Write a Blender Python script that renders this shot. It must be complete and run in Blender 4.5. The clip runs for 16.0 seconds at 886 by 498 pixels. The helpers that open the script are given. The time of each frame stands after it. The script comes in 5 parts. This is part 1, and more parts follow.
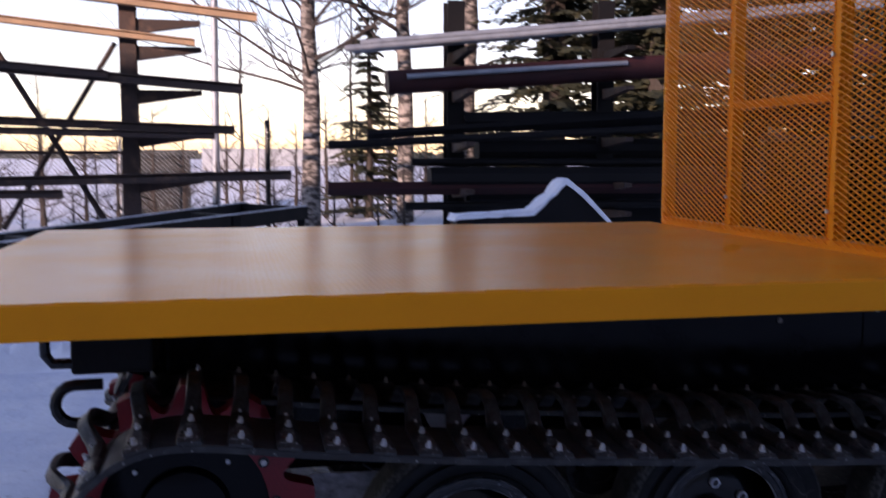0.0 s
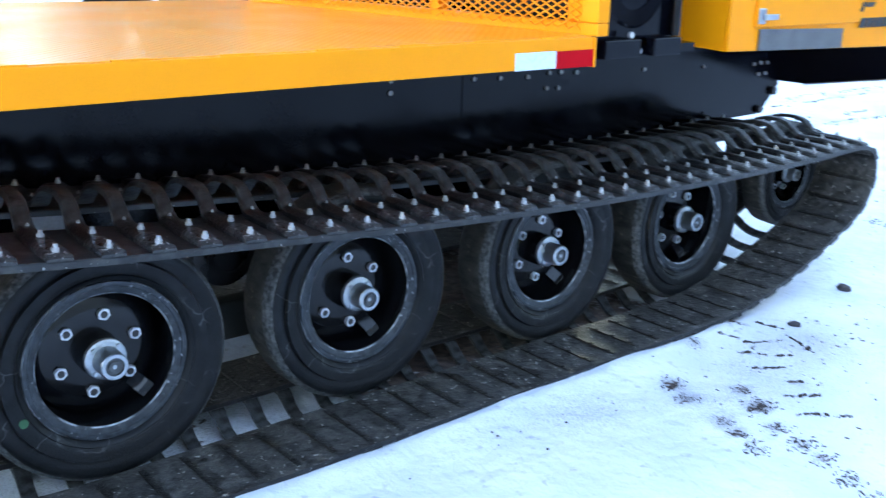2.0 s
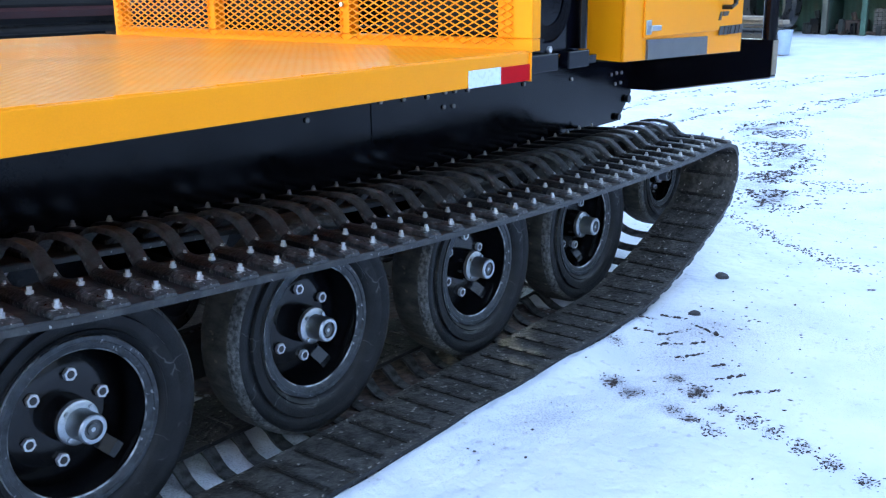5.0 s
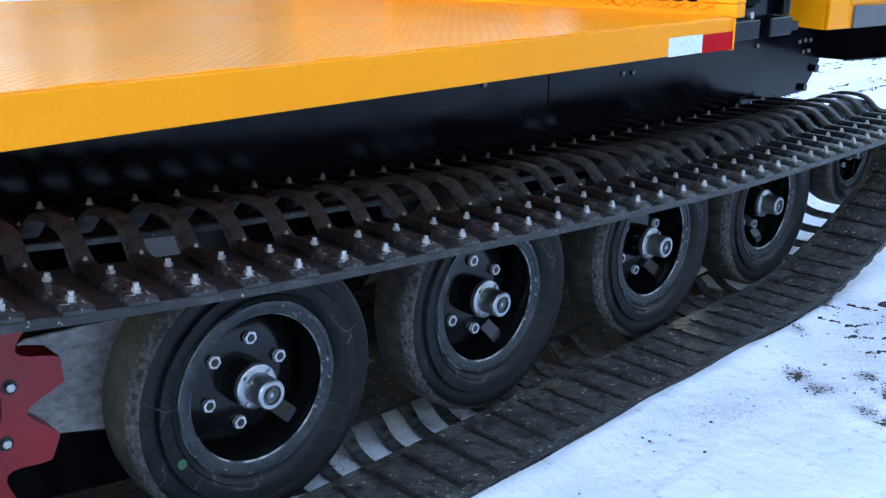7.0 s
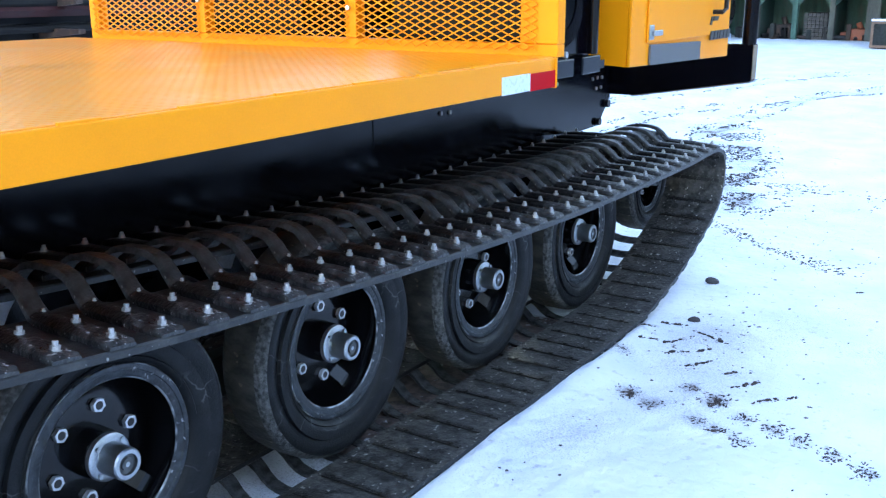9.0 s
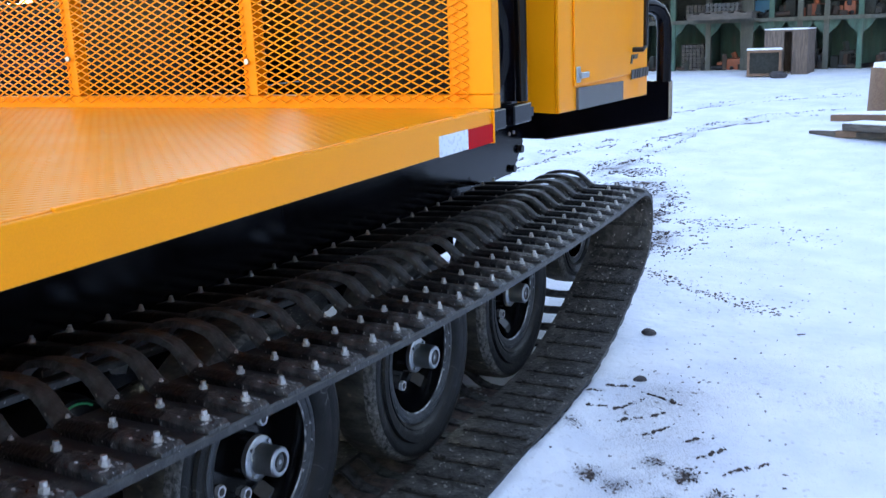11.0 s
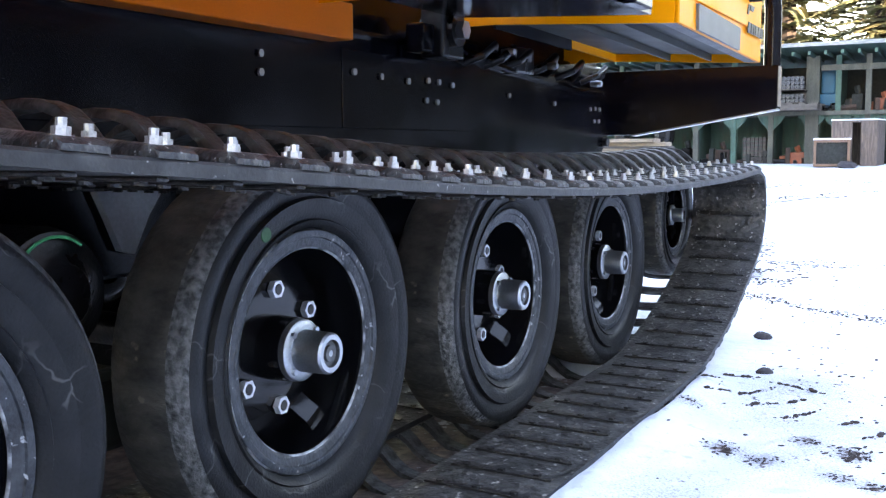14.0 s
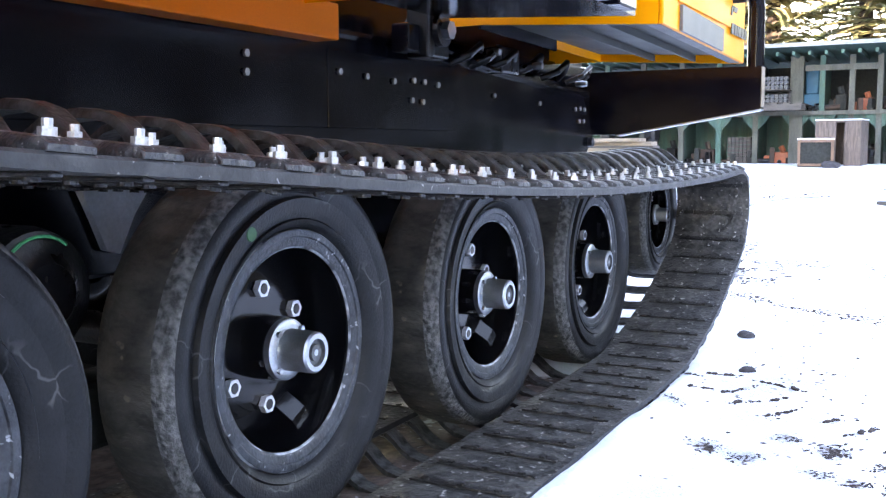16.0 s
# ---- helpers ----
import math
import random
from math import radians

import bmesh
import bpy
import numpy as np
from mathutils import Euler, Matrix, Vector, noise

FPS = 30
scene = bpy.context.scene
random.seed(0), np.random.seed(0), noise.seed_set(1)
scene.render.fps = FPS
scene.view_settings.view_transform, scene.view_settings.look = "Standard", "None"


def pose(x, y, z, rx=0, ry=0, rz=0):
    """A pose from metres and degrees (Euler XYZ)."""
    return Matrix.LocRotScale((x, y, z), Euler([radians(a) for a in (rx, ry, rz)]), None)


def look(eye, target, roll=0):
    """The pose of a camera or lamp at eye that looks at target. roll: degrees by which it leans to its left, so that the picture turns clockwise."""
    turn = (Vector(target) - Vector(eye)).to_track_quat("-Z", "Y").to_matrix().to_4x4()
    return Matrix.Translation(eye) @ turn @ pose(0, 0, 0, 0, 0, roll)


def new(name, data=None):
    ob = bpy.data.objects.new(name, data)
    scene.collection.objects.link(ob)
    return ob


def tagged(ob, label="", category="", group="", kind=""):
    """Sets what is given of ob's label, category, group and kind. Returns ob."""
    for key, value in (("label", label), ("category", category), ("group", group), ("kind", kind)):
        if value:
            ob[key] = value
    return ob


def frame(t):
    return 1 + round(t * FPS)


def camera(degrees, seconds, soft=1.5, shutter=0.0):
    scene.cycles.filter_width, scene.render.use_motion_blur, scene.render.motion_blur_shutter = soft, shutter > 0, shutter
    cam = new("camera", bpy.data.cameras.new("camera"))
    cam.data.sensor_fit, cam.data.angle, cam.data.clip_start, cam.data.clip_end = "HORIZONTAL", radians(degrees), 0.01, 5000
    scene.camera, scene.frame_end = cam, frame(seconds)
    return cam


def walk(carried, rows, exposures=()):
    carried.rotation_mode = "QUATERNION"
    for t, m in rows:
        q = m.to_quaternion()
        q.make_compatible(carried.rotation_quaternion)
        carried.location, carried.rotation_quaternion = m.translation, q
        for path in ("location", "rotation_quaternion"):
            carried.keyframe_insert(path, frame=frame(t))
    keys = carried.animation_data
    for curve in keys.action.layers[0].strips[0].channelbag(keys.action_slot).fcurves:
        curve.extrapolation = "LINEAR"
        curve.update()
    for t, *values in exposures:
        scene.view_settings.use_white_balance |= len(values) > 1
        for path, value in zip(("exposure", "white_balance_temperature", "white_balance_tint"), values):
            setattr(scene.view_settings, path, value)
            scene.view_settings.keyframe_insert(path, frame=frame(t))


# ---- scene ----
PATH = [
    (0, (-0.703, -2.673, 1.539), (-0.27, -0.73, 1.346), 0.1),
    (0.3, (-0.72, -2.635, 1.511), (-0.194, -0.725, 1.234), 1.0),
    (0.5, (-0.741, -2.606, 1.498), (-0.155, -0.721, 1.162), 1.2),
    (0.8, (-0.749, -2.524, 1.467), (-0.07, -0.692, 1.026), 0.8),
    (1, (-0.742, -2.469, 1.455), (0.007, -0.682, 0.952), 0.85),
    (1.5, (-0.741, -2.415, 1.453), (0.226, -0.754, 0.899), 2.0),
    (2, (-0.845, -2.391, 1.431), (0.372, -0.915, 0.848), 1.2),
    (2.5, (-0.976, -2.39, 1.426), (0.376, -1.026, 0.867), -0.0),
    (2.6, (-0.992, -2.399, 1.427), (0.381, -1.052, 0.879), -0.2),
    (3, (-1.027, -2.365, 1.428), (0.385, -1.058, 0.88), 0.1),
    (3.2, (-1.042, -2.311, 1.425), (0.391, -1.029, 0.876), 0.1),
    (5.5, (-1.245, -1.982, 1.408), (0.284, -0.81, 0.874), -0.5),
    (6, (-1.268, -1.936, 1.407), (0.238, -0.755, 0.828), -0.2),
    (6.5, (-1.228, -1.875, 1.42), (0.174, -0.586, 0.812), -0.1),
    (7, (-1.191, -1.838, 1.416), (0.131, -0.466, 0.808), -0.1),
    (7.5, (-1.21, -1.81, 1.418), (0.182, -0.506, 0.816), -0.6),
    (8, (-1.306, -1.751, 1.412), (0.249, -0.63, 0.84), -1.3),
    (10.3, (-1.14, -1.616, 1.418), (0.493, -0.58, 0.908), -0.1),
    (10.5, (-1.098, -1.576, 1.419), (0.54, -0.544, 0.916), -0.3),
    (10.6, (-1.081, -1.557, 1.417), (0.565, -0.537, 0.918), -0.5),
    (11, (-1.002, -1.388, 1.423), (0.743, -0.52, 0.974), -2.2),
    (11.5, (-0.818, -1.218, 1.385), (0.931, -0.332, 0.991), -0.8),
    (12, (-0.625, -1.084, 1.215), (1.118, -0.151, 0.91), 0.8),
    (12.5, (-0.619, -1.012, 0.927), (1.135, -0.072, 0.726), 0.8),
    (12.7, (-0.62, -0.998, 0.846), (1.141, -0.062, 0.695), 0.5),
    (13, (-0.602, -1.0, 0.772), (1.166, -0.078, 0.619), -0.2),
    (13.5, (-0.599, -1.013, 0.742), (1.151, -0.068, 0.527), -0.6),
    (14, (-0.604, -1.019, 0.743), (1.14, -0.063, 0.536), -0.4),
    (14.5, (-0.61, -1.023, 0.744), (1.138, -0.07, 0.547), -0.7),
    (15, (-0.613, -1.022, 0.746), (1.136, -0.073, 0.543), -0.6),
    (15.5, (-0.618, -1.025, 0.742), (1.135, -0.085, 0.531), -0.5),
    (16, (-0.613, -1.027, 0.745), (1.144, -0.096, 0.536), -0.3),
]
cam = camera(49.1, 16.0, soft=1.3, shutter=0.4)
walk(cam, [(t, look(eye, target, roll)) for t, eye, target, roll in PATH],
     exposures=[(0.0, 0.75, 6600, 44), (0.5, 1.1, 6700, 44), (1.0, 1.9, 7000, 46), (1.5, 2.85, 6850, 21), (2.5, 3.55, 6500, 13), (3.2, 3.55, 6500, 12), (5.5, 3.05, 6600, 18),
                (7.0, 3.1, 6900, 17), (7.5, 3.15, 6900, 18), (8.0, 3.45, 6600, 13), (10.5, 2.85, 6900, 22), (12.0, 2.7, 7650, 20), (12.6, 2.6, 7700, 23), (13.0, 3.2, 7800, 24), (13.5, 3.5, 7700, 24), (14.4, 3.95, 8000, 29), (16.0, 4.15, 8000, 29)])

# ---- light ----
SUN_AZ, SUN_EL = radians(222.0), radians(13.0)   # azimuth clockwise from +y
world = bpy.data.worlds.new("winter_sky")
scene.world = world
world.use_nodes = True
wn = world.node_tree
sky = wn.nodes.new("ShaderNodeTexSky")
sky.sky_type, sky.sun_disc = "NISHITA", False
sky.sun_elevation, sky.sun_rotation = SUN_EL, SUN_AZ
sky.air_density, sky.dust_density, sky.ozone_density = 1.0, 0.1, 1.0
wn.links.new(sky.outputs[0], wn.nodes["Background"].inputs[0])
wn.nodes["Background"].inputs[1].default_value = 0.15
sun = new("sun", bpy.data.lights.new("sun", "SUN"))
sun.data.energy, sun.data.angle, sun.data.color = 4.0, radians(0.6), (1.0, 0.86, 0.66)
to_sun = Vector((math.sin(SUN_AZ) * math.cos(SUN_EL), math.cos(SUN_AZ) * math.cos(SUN_EL), math.sin(SUN_EL)))
sun.matrix_world = look(to_sun * 60, (0, 0, 0))


# ---- materials ----
def material(name, color, rough=0.5, metal=0.0, vary=0.15, scale=8.0, fine=120.0, bump=0.1, bump_scale=None, second=None, amount=0.5,
             spec=0.5, coat=0.0, stretch=(1, 1, 1), space="Object", sharp=0.12):
    """Base colour with two scales of noise, an optional second colour in patches, rough variation and bump."""
    m = bpy.data.materials.new(name)
    m.use_nodes = True
    t = m.node_tree
    n, lk = t.nodes, t.links.new
    b = n["Principled BSDF"]
    co = n.new("ShaderNodeTexCoord")
    mp = n.new("ShaderNodeMapping")
    mp.inputs["Scale"].default_value = stretch
    lk(co.outputs[space], mp.inputs[0])

    def noisy(s, detail=4.0):
        q = n.new("ShaderNodeTexNoise")
        q.inputs["Scale"].default_value, q.inputs["Detail"].default_value = s, detail
        lk(mp.outputs[0], q.inputs["Vector"])
        return q.outputs["Fac"]

    def ramp(src, lo, hi, a, c):
        r = n.new("ShaderNodeMapRange")
        r.inputs[1].default_value, r.inputs[2].default_value, r.inputs[3].default_value, r.inputs[4].default_value = lo, hi, a, c
        lk(src, r.inputs[0])
        return r.outputs[0]

    big, small = noisy(scale), noisy(fine, 3.0)
    mix = n.new("ShaderNodeMix")
    mix.data_type, mix.blend_type = "RGBA", "MULTIPLY"
    mix.inputs[0].default_value = 1.0
    mix.inputs[6].default_value = (*color, 1)
    both = n.new("ShaderNodeMath")
    both.operation = "MULTIPLY"
    lk(ramp(big, 0.3, 0.7, 1 - vary, 1 + vary * 0.6), both.inputs[0])
    lk(ramp(small, 0.3, 0.7, 1 - vary * 0.7, 1 + vary * 0.5), both.inputs[1])
    lk(both.outputs[0], mix.inputs[7])
    last = mix.outputs[2]
    if second:
        patch = noisy(scale * 1.7, 8.0)
        m2 = n.new("ShaderNodeMix")
        m2.data_type = "RGBA"
        lk(ramp(patch, 1 - amount - sharp, 1 - amount + sharp, 0, 1), m2.inputs[0])
        lk(last, m2.inputs[6])
        m2.inputs[7].default_value = (*second, 1)
        last = m2.outputs[2]
    lk(last, b.inputs["Base Color"])
    lk(ramp(big, 0.3, 0.7, max(0.02, rough - 0.08), min(1, rough + 0.08)), b.inputs["Roughness"])
    b.inputs["Metallic"].default_value = metal
    b.inputs["Specular IOR Level"].default_value = spec
    b.inputs["Coat Weight"].default_value = coat
    b.inputs["Coat Roughness"].default_value = 0.06
    if bump:
        bp = n.new("ShaderNodeBump")
        bp.inputs["Strength"].default_value, bp.inputs["Distance"].default_value = bump, 0.01
        lk(noisy(bump_scale or fine, 4.0), bp.inputs["Height"])
        lk(bp.outputs[0], b.inputs["Normal"])
    return m


YELLOW = material("yellow_paint", (0.94, 0.298, 0.003), 0.36, vary=0.05, scale=2.5, fine=300, bump=0.02, spec=0.16)
BLACK = material("black_paint", (0.003, 0.0033, 0.0058), 0.15, vary=0.3, scale=4, fine=200, bump=0.02, spec=0.15)
BLACK_RIM = material("black_rim_paint", (0.0035, 0.0035, 0.0042), 0.13, vary=0.3, scale=9, fine=60, bump=0.02, bump_scale=25, spec=0.3, coat=0.12)
FLANGE = material("scuffed_rim_flange", (0.016, 0.02, 0.025), 0.36, vary=0.5, scale=22, fine=120, bump=0.3, spec=0.45, second=(0.06, 0.068, 0.078), amount=0.4, sharp=0.2)
RUBBER = material("tyre_rubber", (0.0062, 0.0068, 0.0078), 0.4, vary=0.4, scale=11, fine=180, bump=0.16, spec=0.22, second=(0.0145, 0.0156, 0.017), amount=0.36, sharp=0.2)
TREAD = material("worn_tread_rubber", (0.036, 0.0345, 0.03), 0.6, vary=0.5, scale=14, fine=110, bump=0.6, bump_scale=55, spec=0.35, second=(0.075, 0.069, 0.057), amount=0.43, stretch=(1, 0.5, 1))
SHOULDER = material("scuffed_shoulder_rubber", (0.022, 0.0232, 0.024), 0.6, vary=0.5, scale=44, fine=170, bump=0.6, bump_scale=90, spec=0.35, second=(0.12, 0.123, 0.12), amount=0.49, sharp=0.16)
GREEN_DOT = material("green_paint_mark", (0.03, 0.11, 0.045), 0.6)
BELT = material("belt_rubber", (0.013, 0.013, 0.0135), 0.45, vary=0.35, scale=14, fine=160, bump=0.14, spec=0.45, second=(0.042, 0.042, 0.041), amount=0.38)
BELT_IN = material("dusty_belt_rubber", (0.062, 0.058, 0.053), 0.52, vary=0.6, scale=14, fine=70, bump=0.9, bump_scale=60, spec=0.65, second=(0.012, 0.011, 0.01), amount=0.44, sharp=0.09)
BAR = material("grouser_steel", (0.007, 0.0075, 0.0085), 0.36, metal=0.0, vary=0.4, scale=18, fine=120, bump=0.4, spec=0.22, second=(0.024, 0.022, 0.02), amount=0.42, sharp=0.16)
# rubbed steel; its pale grey also stands in for grazing sheen
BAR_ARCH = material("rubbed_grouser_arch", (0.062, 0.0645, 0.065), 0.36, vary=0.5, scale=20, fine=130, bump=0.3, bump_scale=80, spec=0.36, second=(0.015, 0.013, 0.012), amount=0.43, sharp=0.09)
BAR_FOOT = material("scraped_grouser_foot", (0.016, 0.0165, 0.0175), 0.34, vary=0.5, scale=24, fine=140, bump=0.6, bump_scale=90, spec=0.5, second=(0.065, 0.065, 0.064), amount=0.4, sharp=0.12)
PLATE = material("backing_plate_rubber", (0.016, 0.015, 0.014), 0.35, vary=0.5, scale=24, fine=110, bump=0.5, spec=0.5, second=(0.05, 0.047, 0.043), amount=0.37)
ZINC = material("zinc_plated_steel", (0.46, 0.49, 0.52), 0.36, metal=0.95, vary=0.15, scale=30, fine=260, bump=0.04)
NUT = material("worn_nut_steel", (0.55, 0.555, 0.555), 0.34, metal=0.6, vary=0.35, scale=40, fine=260, bump=0.06, second=(0.22, 0.18, 0.14), amount=0.4, sharp=0.15)
# the yellow paint with under-deck shade and orange bounce put into its colour
SHADED_YELLOW = material("shaded_yellow_paint", (0.68, 0.138, 0.002), 0.4, vary=0.08, scale=3, fine=200, bump=0.03, spec=0.16)
DULL_BOLT = material("dull_painted_bolt", (0.3, 0.29, 0.27), 0.4, metal=0.5, vary=0.3, scale=40, fine=260, bump=0.05)
WHEEL_NUT = material("white_zinc_wheel_nut", (0.72, 0.74, 0.77), 0.4, metal=0.5, vary=0.2, scale=50, fine=260, bump=0.05)
HUB_CORE = material("dull_hub_core", (0.1, 0.105, 0.11), 0.5, metal=0.5, vary=0.3, scale=60, fine=300, bump=0.1)
RIM_EDGE = material("bare_rim_edge", (0.5, 0.52, 0.55), 0.4, metal=0.2, vary=0.4, scale=9, fine=120, bump=0.3, second=(0.03, 0.034, 0.04), amount=0.5, sharp=0.06)
RED = material("red_sprocket_plastic", (0.26, 0.006, 0.013), 0.45, vary=0.2, scale=10, fine=140, bump=0.08)
TAPE_W = material("white_reflective_tape", (0.62, 0.68, 0.74), 0.3, vary=0.05, scale=60, fine=500, bump=0.05)
TAPE_R = material("red_reflective_tape", (0.5, 0.002, 0.008), 0.5, vary=0.05, scale=6, fine=500, bump=0.0, spec=0.06)
GREY_PLATE = material("grey_step_plate", (0.11, 0.11, 0.112), 0.4, metal=0.2, vary=0.3, scale=12, fine=160, bump=0.15)
GREY_UNDER = material("grey_primer_underside", (0.034, 0.036, 0.031), 0.5, vary=0.2, scale=5, fine=120, bump=0.08)
FROST = material("frosted_steel_plate", (0.3, 0.31, 0.34), 0.7, vary=0.5, scale=16, fine=90, bump=0.5, second=(0.62, 0.64, 0.68), amount=0.5, stretch=(1, 1, 1.6), sharp=0.2)
DARK = material("dark_machinery", (0.006, 0.006, 0.007), 0.3, vary=0.4, scale=8, fine=120, bump=0.15, spec=0.4)
END_PLATE = material("tan_end_plate", (0.22, 0.17, 0.12), 0.6, vary=0.3, scale=12, fine=90, bump=0.2)
HANGER = material("pale_blue_grey_primer", (0.72, 0.74, 0.8), 0.55, vary=0.15, scale=9, fine=120, bump=0.08)
GREEN_HOSE = material("green_hose", (0.03, 0.35, 0.15), 0.4)
LOGO = material("dark_decal", (0.02, 0.018, 0.018), 0.4)
GLASS = material("dark_window_glass", (0.01, 0.012, 0.014), 0.05, spec=0.8, bump=0)
RUST = material("rusty_rack_steel", (0.045, 0.025, 0.018), 0.75, vary=0.4, scale=5, fine=60, bump=0.3, second=(0.11, 0.058, 0.034), amount=0.36)
TAN = material("tan_beam", (0.36, 0.22, 0.115), 0.7, vary=0.3, scale=4, fine=60, bump=0.2)
PIPE_RED = material("oxide_red_pipe", (0.035, 0.009, 0.009), 0.6, vary=0.3, scale=4, fine=60, bump=0.15, spec=0.25)
PIPE_DARK = material("dark_steel_pipe", (0.008, 0.0075, 0.008), 0.65, vary=0.3, scale=4, fine=60, bump=0.15, spec=0.15)
PIPE_GREY = material("galvanised_pipe", (0.27, 0.29, 0.31), 0.5, metal=0.5, vary=0.2, scale=6, fine=60, bump=0.1)
BARK = material("birch_bark", (0.38, 0.33, 0.28), 0.85, vary=0.5, scale=4, fine=40, bump=0.5, second=(0.05, 0.04, 0.034), amount=0.52, stretch=(1, 1, 2.2), sharp=0.07)
TWIG = material("bare_twig_bark", (0.05, 0.038, 0.03), 0.9, vary=0.3, scale=4, fine=40, bump=0.2)
# lit copy of the needles: low sunlight is put into the colour
SUN_NEEDLE = material("sunlit_spruce_needles", (0.1, 0.12, 0.05), 0.8, vary=0.5, scale=0.9, fine=20, bump=0, second=(0.25, 0.22, 0.11), amount=0.47)
NEEDLE = material("spruce_needles", (0.035, 0.042, 0.022), 0.8, vary=0.45, scale=1.5, fine=20, bump=0, second=(0.11, 0.09, 0.03), amount=0.38)
SNOW_CAP = material("settled_snow", (0.82, 0.85, 0.9), 0.75, vary=0.06, scale=5, fine=60, bump=0.3)
SHED_GREEN = material("faded_green_board", (0.055, 0.118, 0.092), 0.8, vary=0.4, scale=2.5, fine=40, bump=0.25, second=(0.088, 0.096, 0.08), amount=0.35, stretch=(1, 4, 0.6))
SHED_POST = material("weathered_pale_timber", (0.1, 0.102, 0.085), 0.85, vary=0.35, scale=3, fine=40, bump=0.3, stretch=(3, 3, 0.6))
WOOD_PALE = material("frosted_pale_board", (0.3, 0.31, 0.3), 0.8, vary=0.4, scale=3, fine=40, bump=0.3, stretch=(1, 0.3, 1))
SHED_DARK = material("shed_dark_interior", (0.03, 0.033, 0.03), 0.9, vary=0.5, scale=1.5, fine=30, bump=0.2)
WOOD = material("grey_weathered_wood", (0.1, 0.088, 0.078), 0.85, vary=0.4, scale=4, fine=50, bump=0.3, stretch=(1, 1, 4), second=(0.05, 0.042, 0.037), amount=0.4)
CRATE = material("reddish_weathered_board", (0.16, 0.12, 0.1), 0.85, vary=0.4, scale=5, fine=60, bump=0.4, stretch=(6, 6, 0.7), second=(0.08, 0.062, 0.053), amount=0.42)
WOOD_BROWN = material("brown_board", (0.20, 0.12, 0.08), 0.8, vary=0.3, scale=4, fine=50, bump=0.3)
STONE = material("dark_pebble", (0.055, 0.05, 0.055), 0.85, vary=0.3, scale=20, fine=90, bump=0.5)
DIRT = material("frozen_dirt", (0.058, 0.043, 0.039), 0.95, vary=0.5, scale=20, fine=120, bump=0.6)
BRICKRED = material("orange_red_scrap", (0.35, 0.09, 0.04), 0.6, vary=0.3)
BLUE = material("blue_tarp", (0.012, 0.13, 0.22), 0.6, vary=0.2, scale=3)
# also faces the unseen hall, kept pale to bounce fill light
FACADE = material("pale_metal_cladding", (0.4, 0.41, 0.42), 0.6, vary=0.1, scale=0.4, fine=10, bump=0.05)
# face of the unseen block that the hull mirrors
DARK_BLOCK = material("dark_reflection_face", (0.03, 0.028, 0.026), 0.8, vary=0.2, scale=0.4, fine=10, bump=0.05)
FENCE = material("galvanised_fence_wire", (0.30, 0.31, 0.32), 0.5, metal=0.6)


def flecked(m, color, scale, level, width=0.03, amount=0.8, lines=False):
    """Chips, or thin cracks, of another colour over a material's paint."""
    t = m.node_tree
    n, lk = t.nodes, t.links.new
    sock = n["Principled BSDF"].inputs["Base Color"]
    under = sock.links[0].from_socket
    co = n.new("ShaderNodeTexCoord")
    q = n.new("ShaderNodeTexNoise")
    q.inputs["Scale"].default_value, q.inputs["Detail"].default_value = scale, 3.0
    lk(co.outputs["Object"], q.inputs["Vector"])
    r = n.new("ShaderNodeMapRange")
    r.inputs[1].default_value, r.inputs[2].default_value, r.inputs[4].default_value = level, level + width, amount
    lk(q.outputs["Fac"], r.inputs[0])
    fac = r.outputs[0]
    if lines:
        v = n.new("ShaderNodeTexVoronoi")
        v.feature = "DISTANCE_TO_EDGE"
        v.inputs["Scale"].default_value = lines
        w = n.new("ShaderNodeVectorMath")
        w.operation = "MULTIPLY_ADD"
        lk(q.outputs["Color"], w.inputs[0])
        w.inputs[1].default_value = (0.12, 0.12, 0.12)
        lk(co.outputs["Object"], w.inputs[2])
        lk(w.outputs[0], v.inputs["Vector"])
        thin = n.new("ShaderNodeMapRange")
        thin.inputs[1].default_value, thin.inputs[2].default_value, thin.inputs[3].default_value, thin.inputs[4].default_value = 0.006, 0.02, 1.0, 0.0
        lk(v.outputs["Distance"], thin.inputs[0])
        both = n.new("ShaderNodeMath")
        both.operation = "MULTIPLY"
        lk(fac, both.inputs[0])
        lk(thin.outputs[0], both.inputs[1])
        fac = both.outputs[0]
    mix = n.new("ShaderNodeMix")
    mix.data_type = "RGBA"
    lk(fac, mix.inputs[0])
    lk(under, mix.inputs[6])
    mix.inputs[7].default_value = (*color, 1)
    lk(mix.outputs[2], sock)


flecked(BAR, (0.3, 0.3, 0.3), 110.0, 0.7)
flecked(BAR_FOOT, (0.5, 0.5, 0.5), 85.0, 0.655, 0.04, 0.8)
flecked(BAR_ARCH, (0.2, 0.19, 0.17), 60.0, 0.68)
flecked(FLANGE, (0.4, 0.41, 0.42), 70.0, 0.67, 0.04, 0.8)
flecked(BELT, (0.3, 0.29, 0.28), 90.0, 0.685)
flecked(BELT_IN, (0.42, 0.4, 0.37), 60.0, 0.655)
flecked(PLATE, (0.25, 0.24, 0.22), 75.0, 0.7)
flecked(RUBBER, (0.11, 0.112, 0.11), 9.0, 0.54, 0.1, 0.6, lines=9.0)
flecked(TREAD, (0.2, 0.17, 0.12), 26.0, 0.66, 0.05, 0.6)


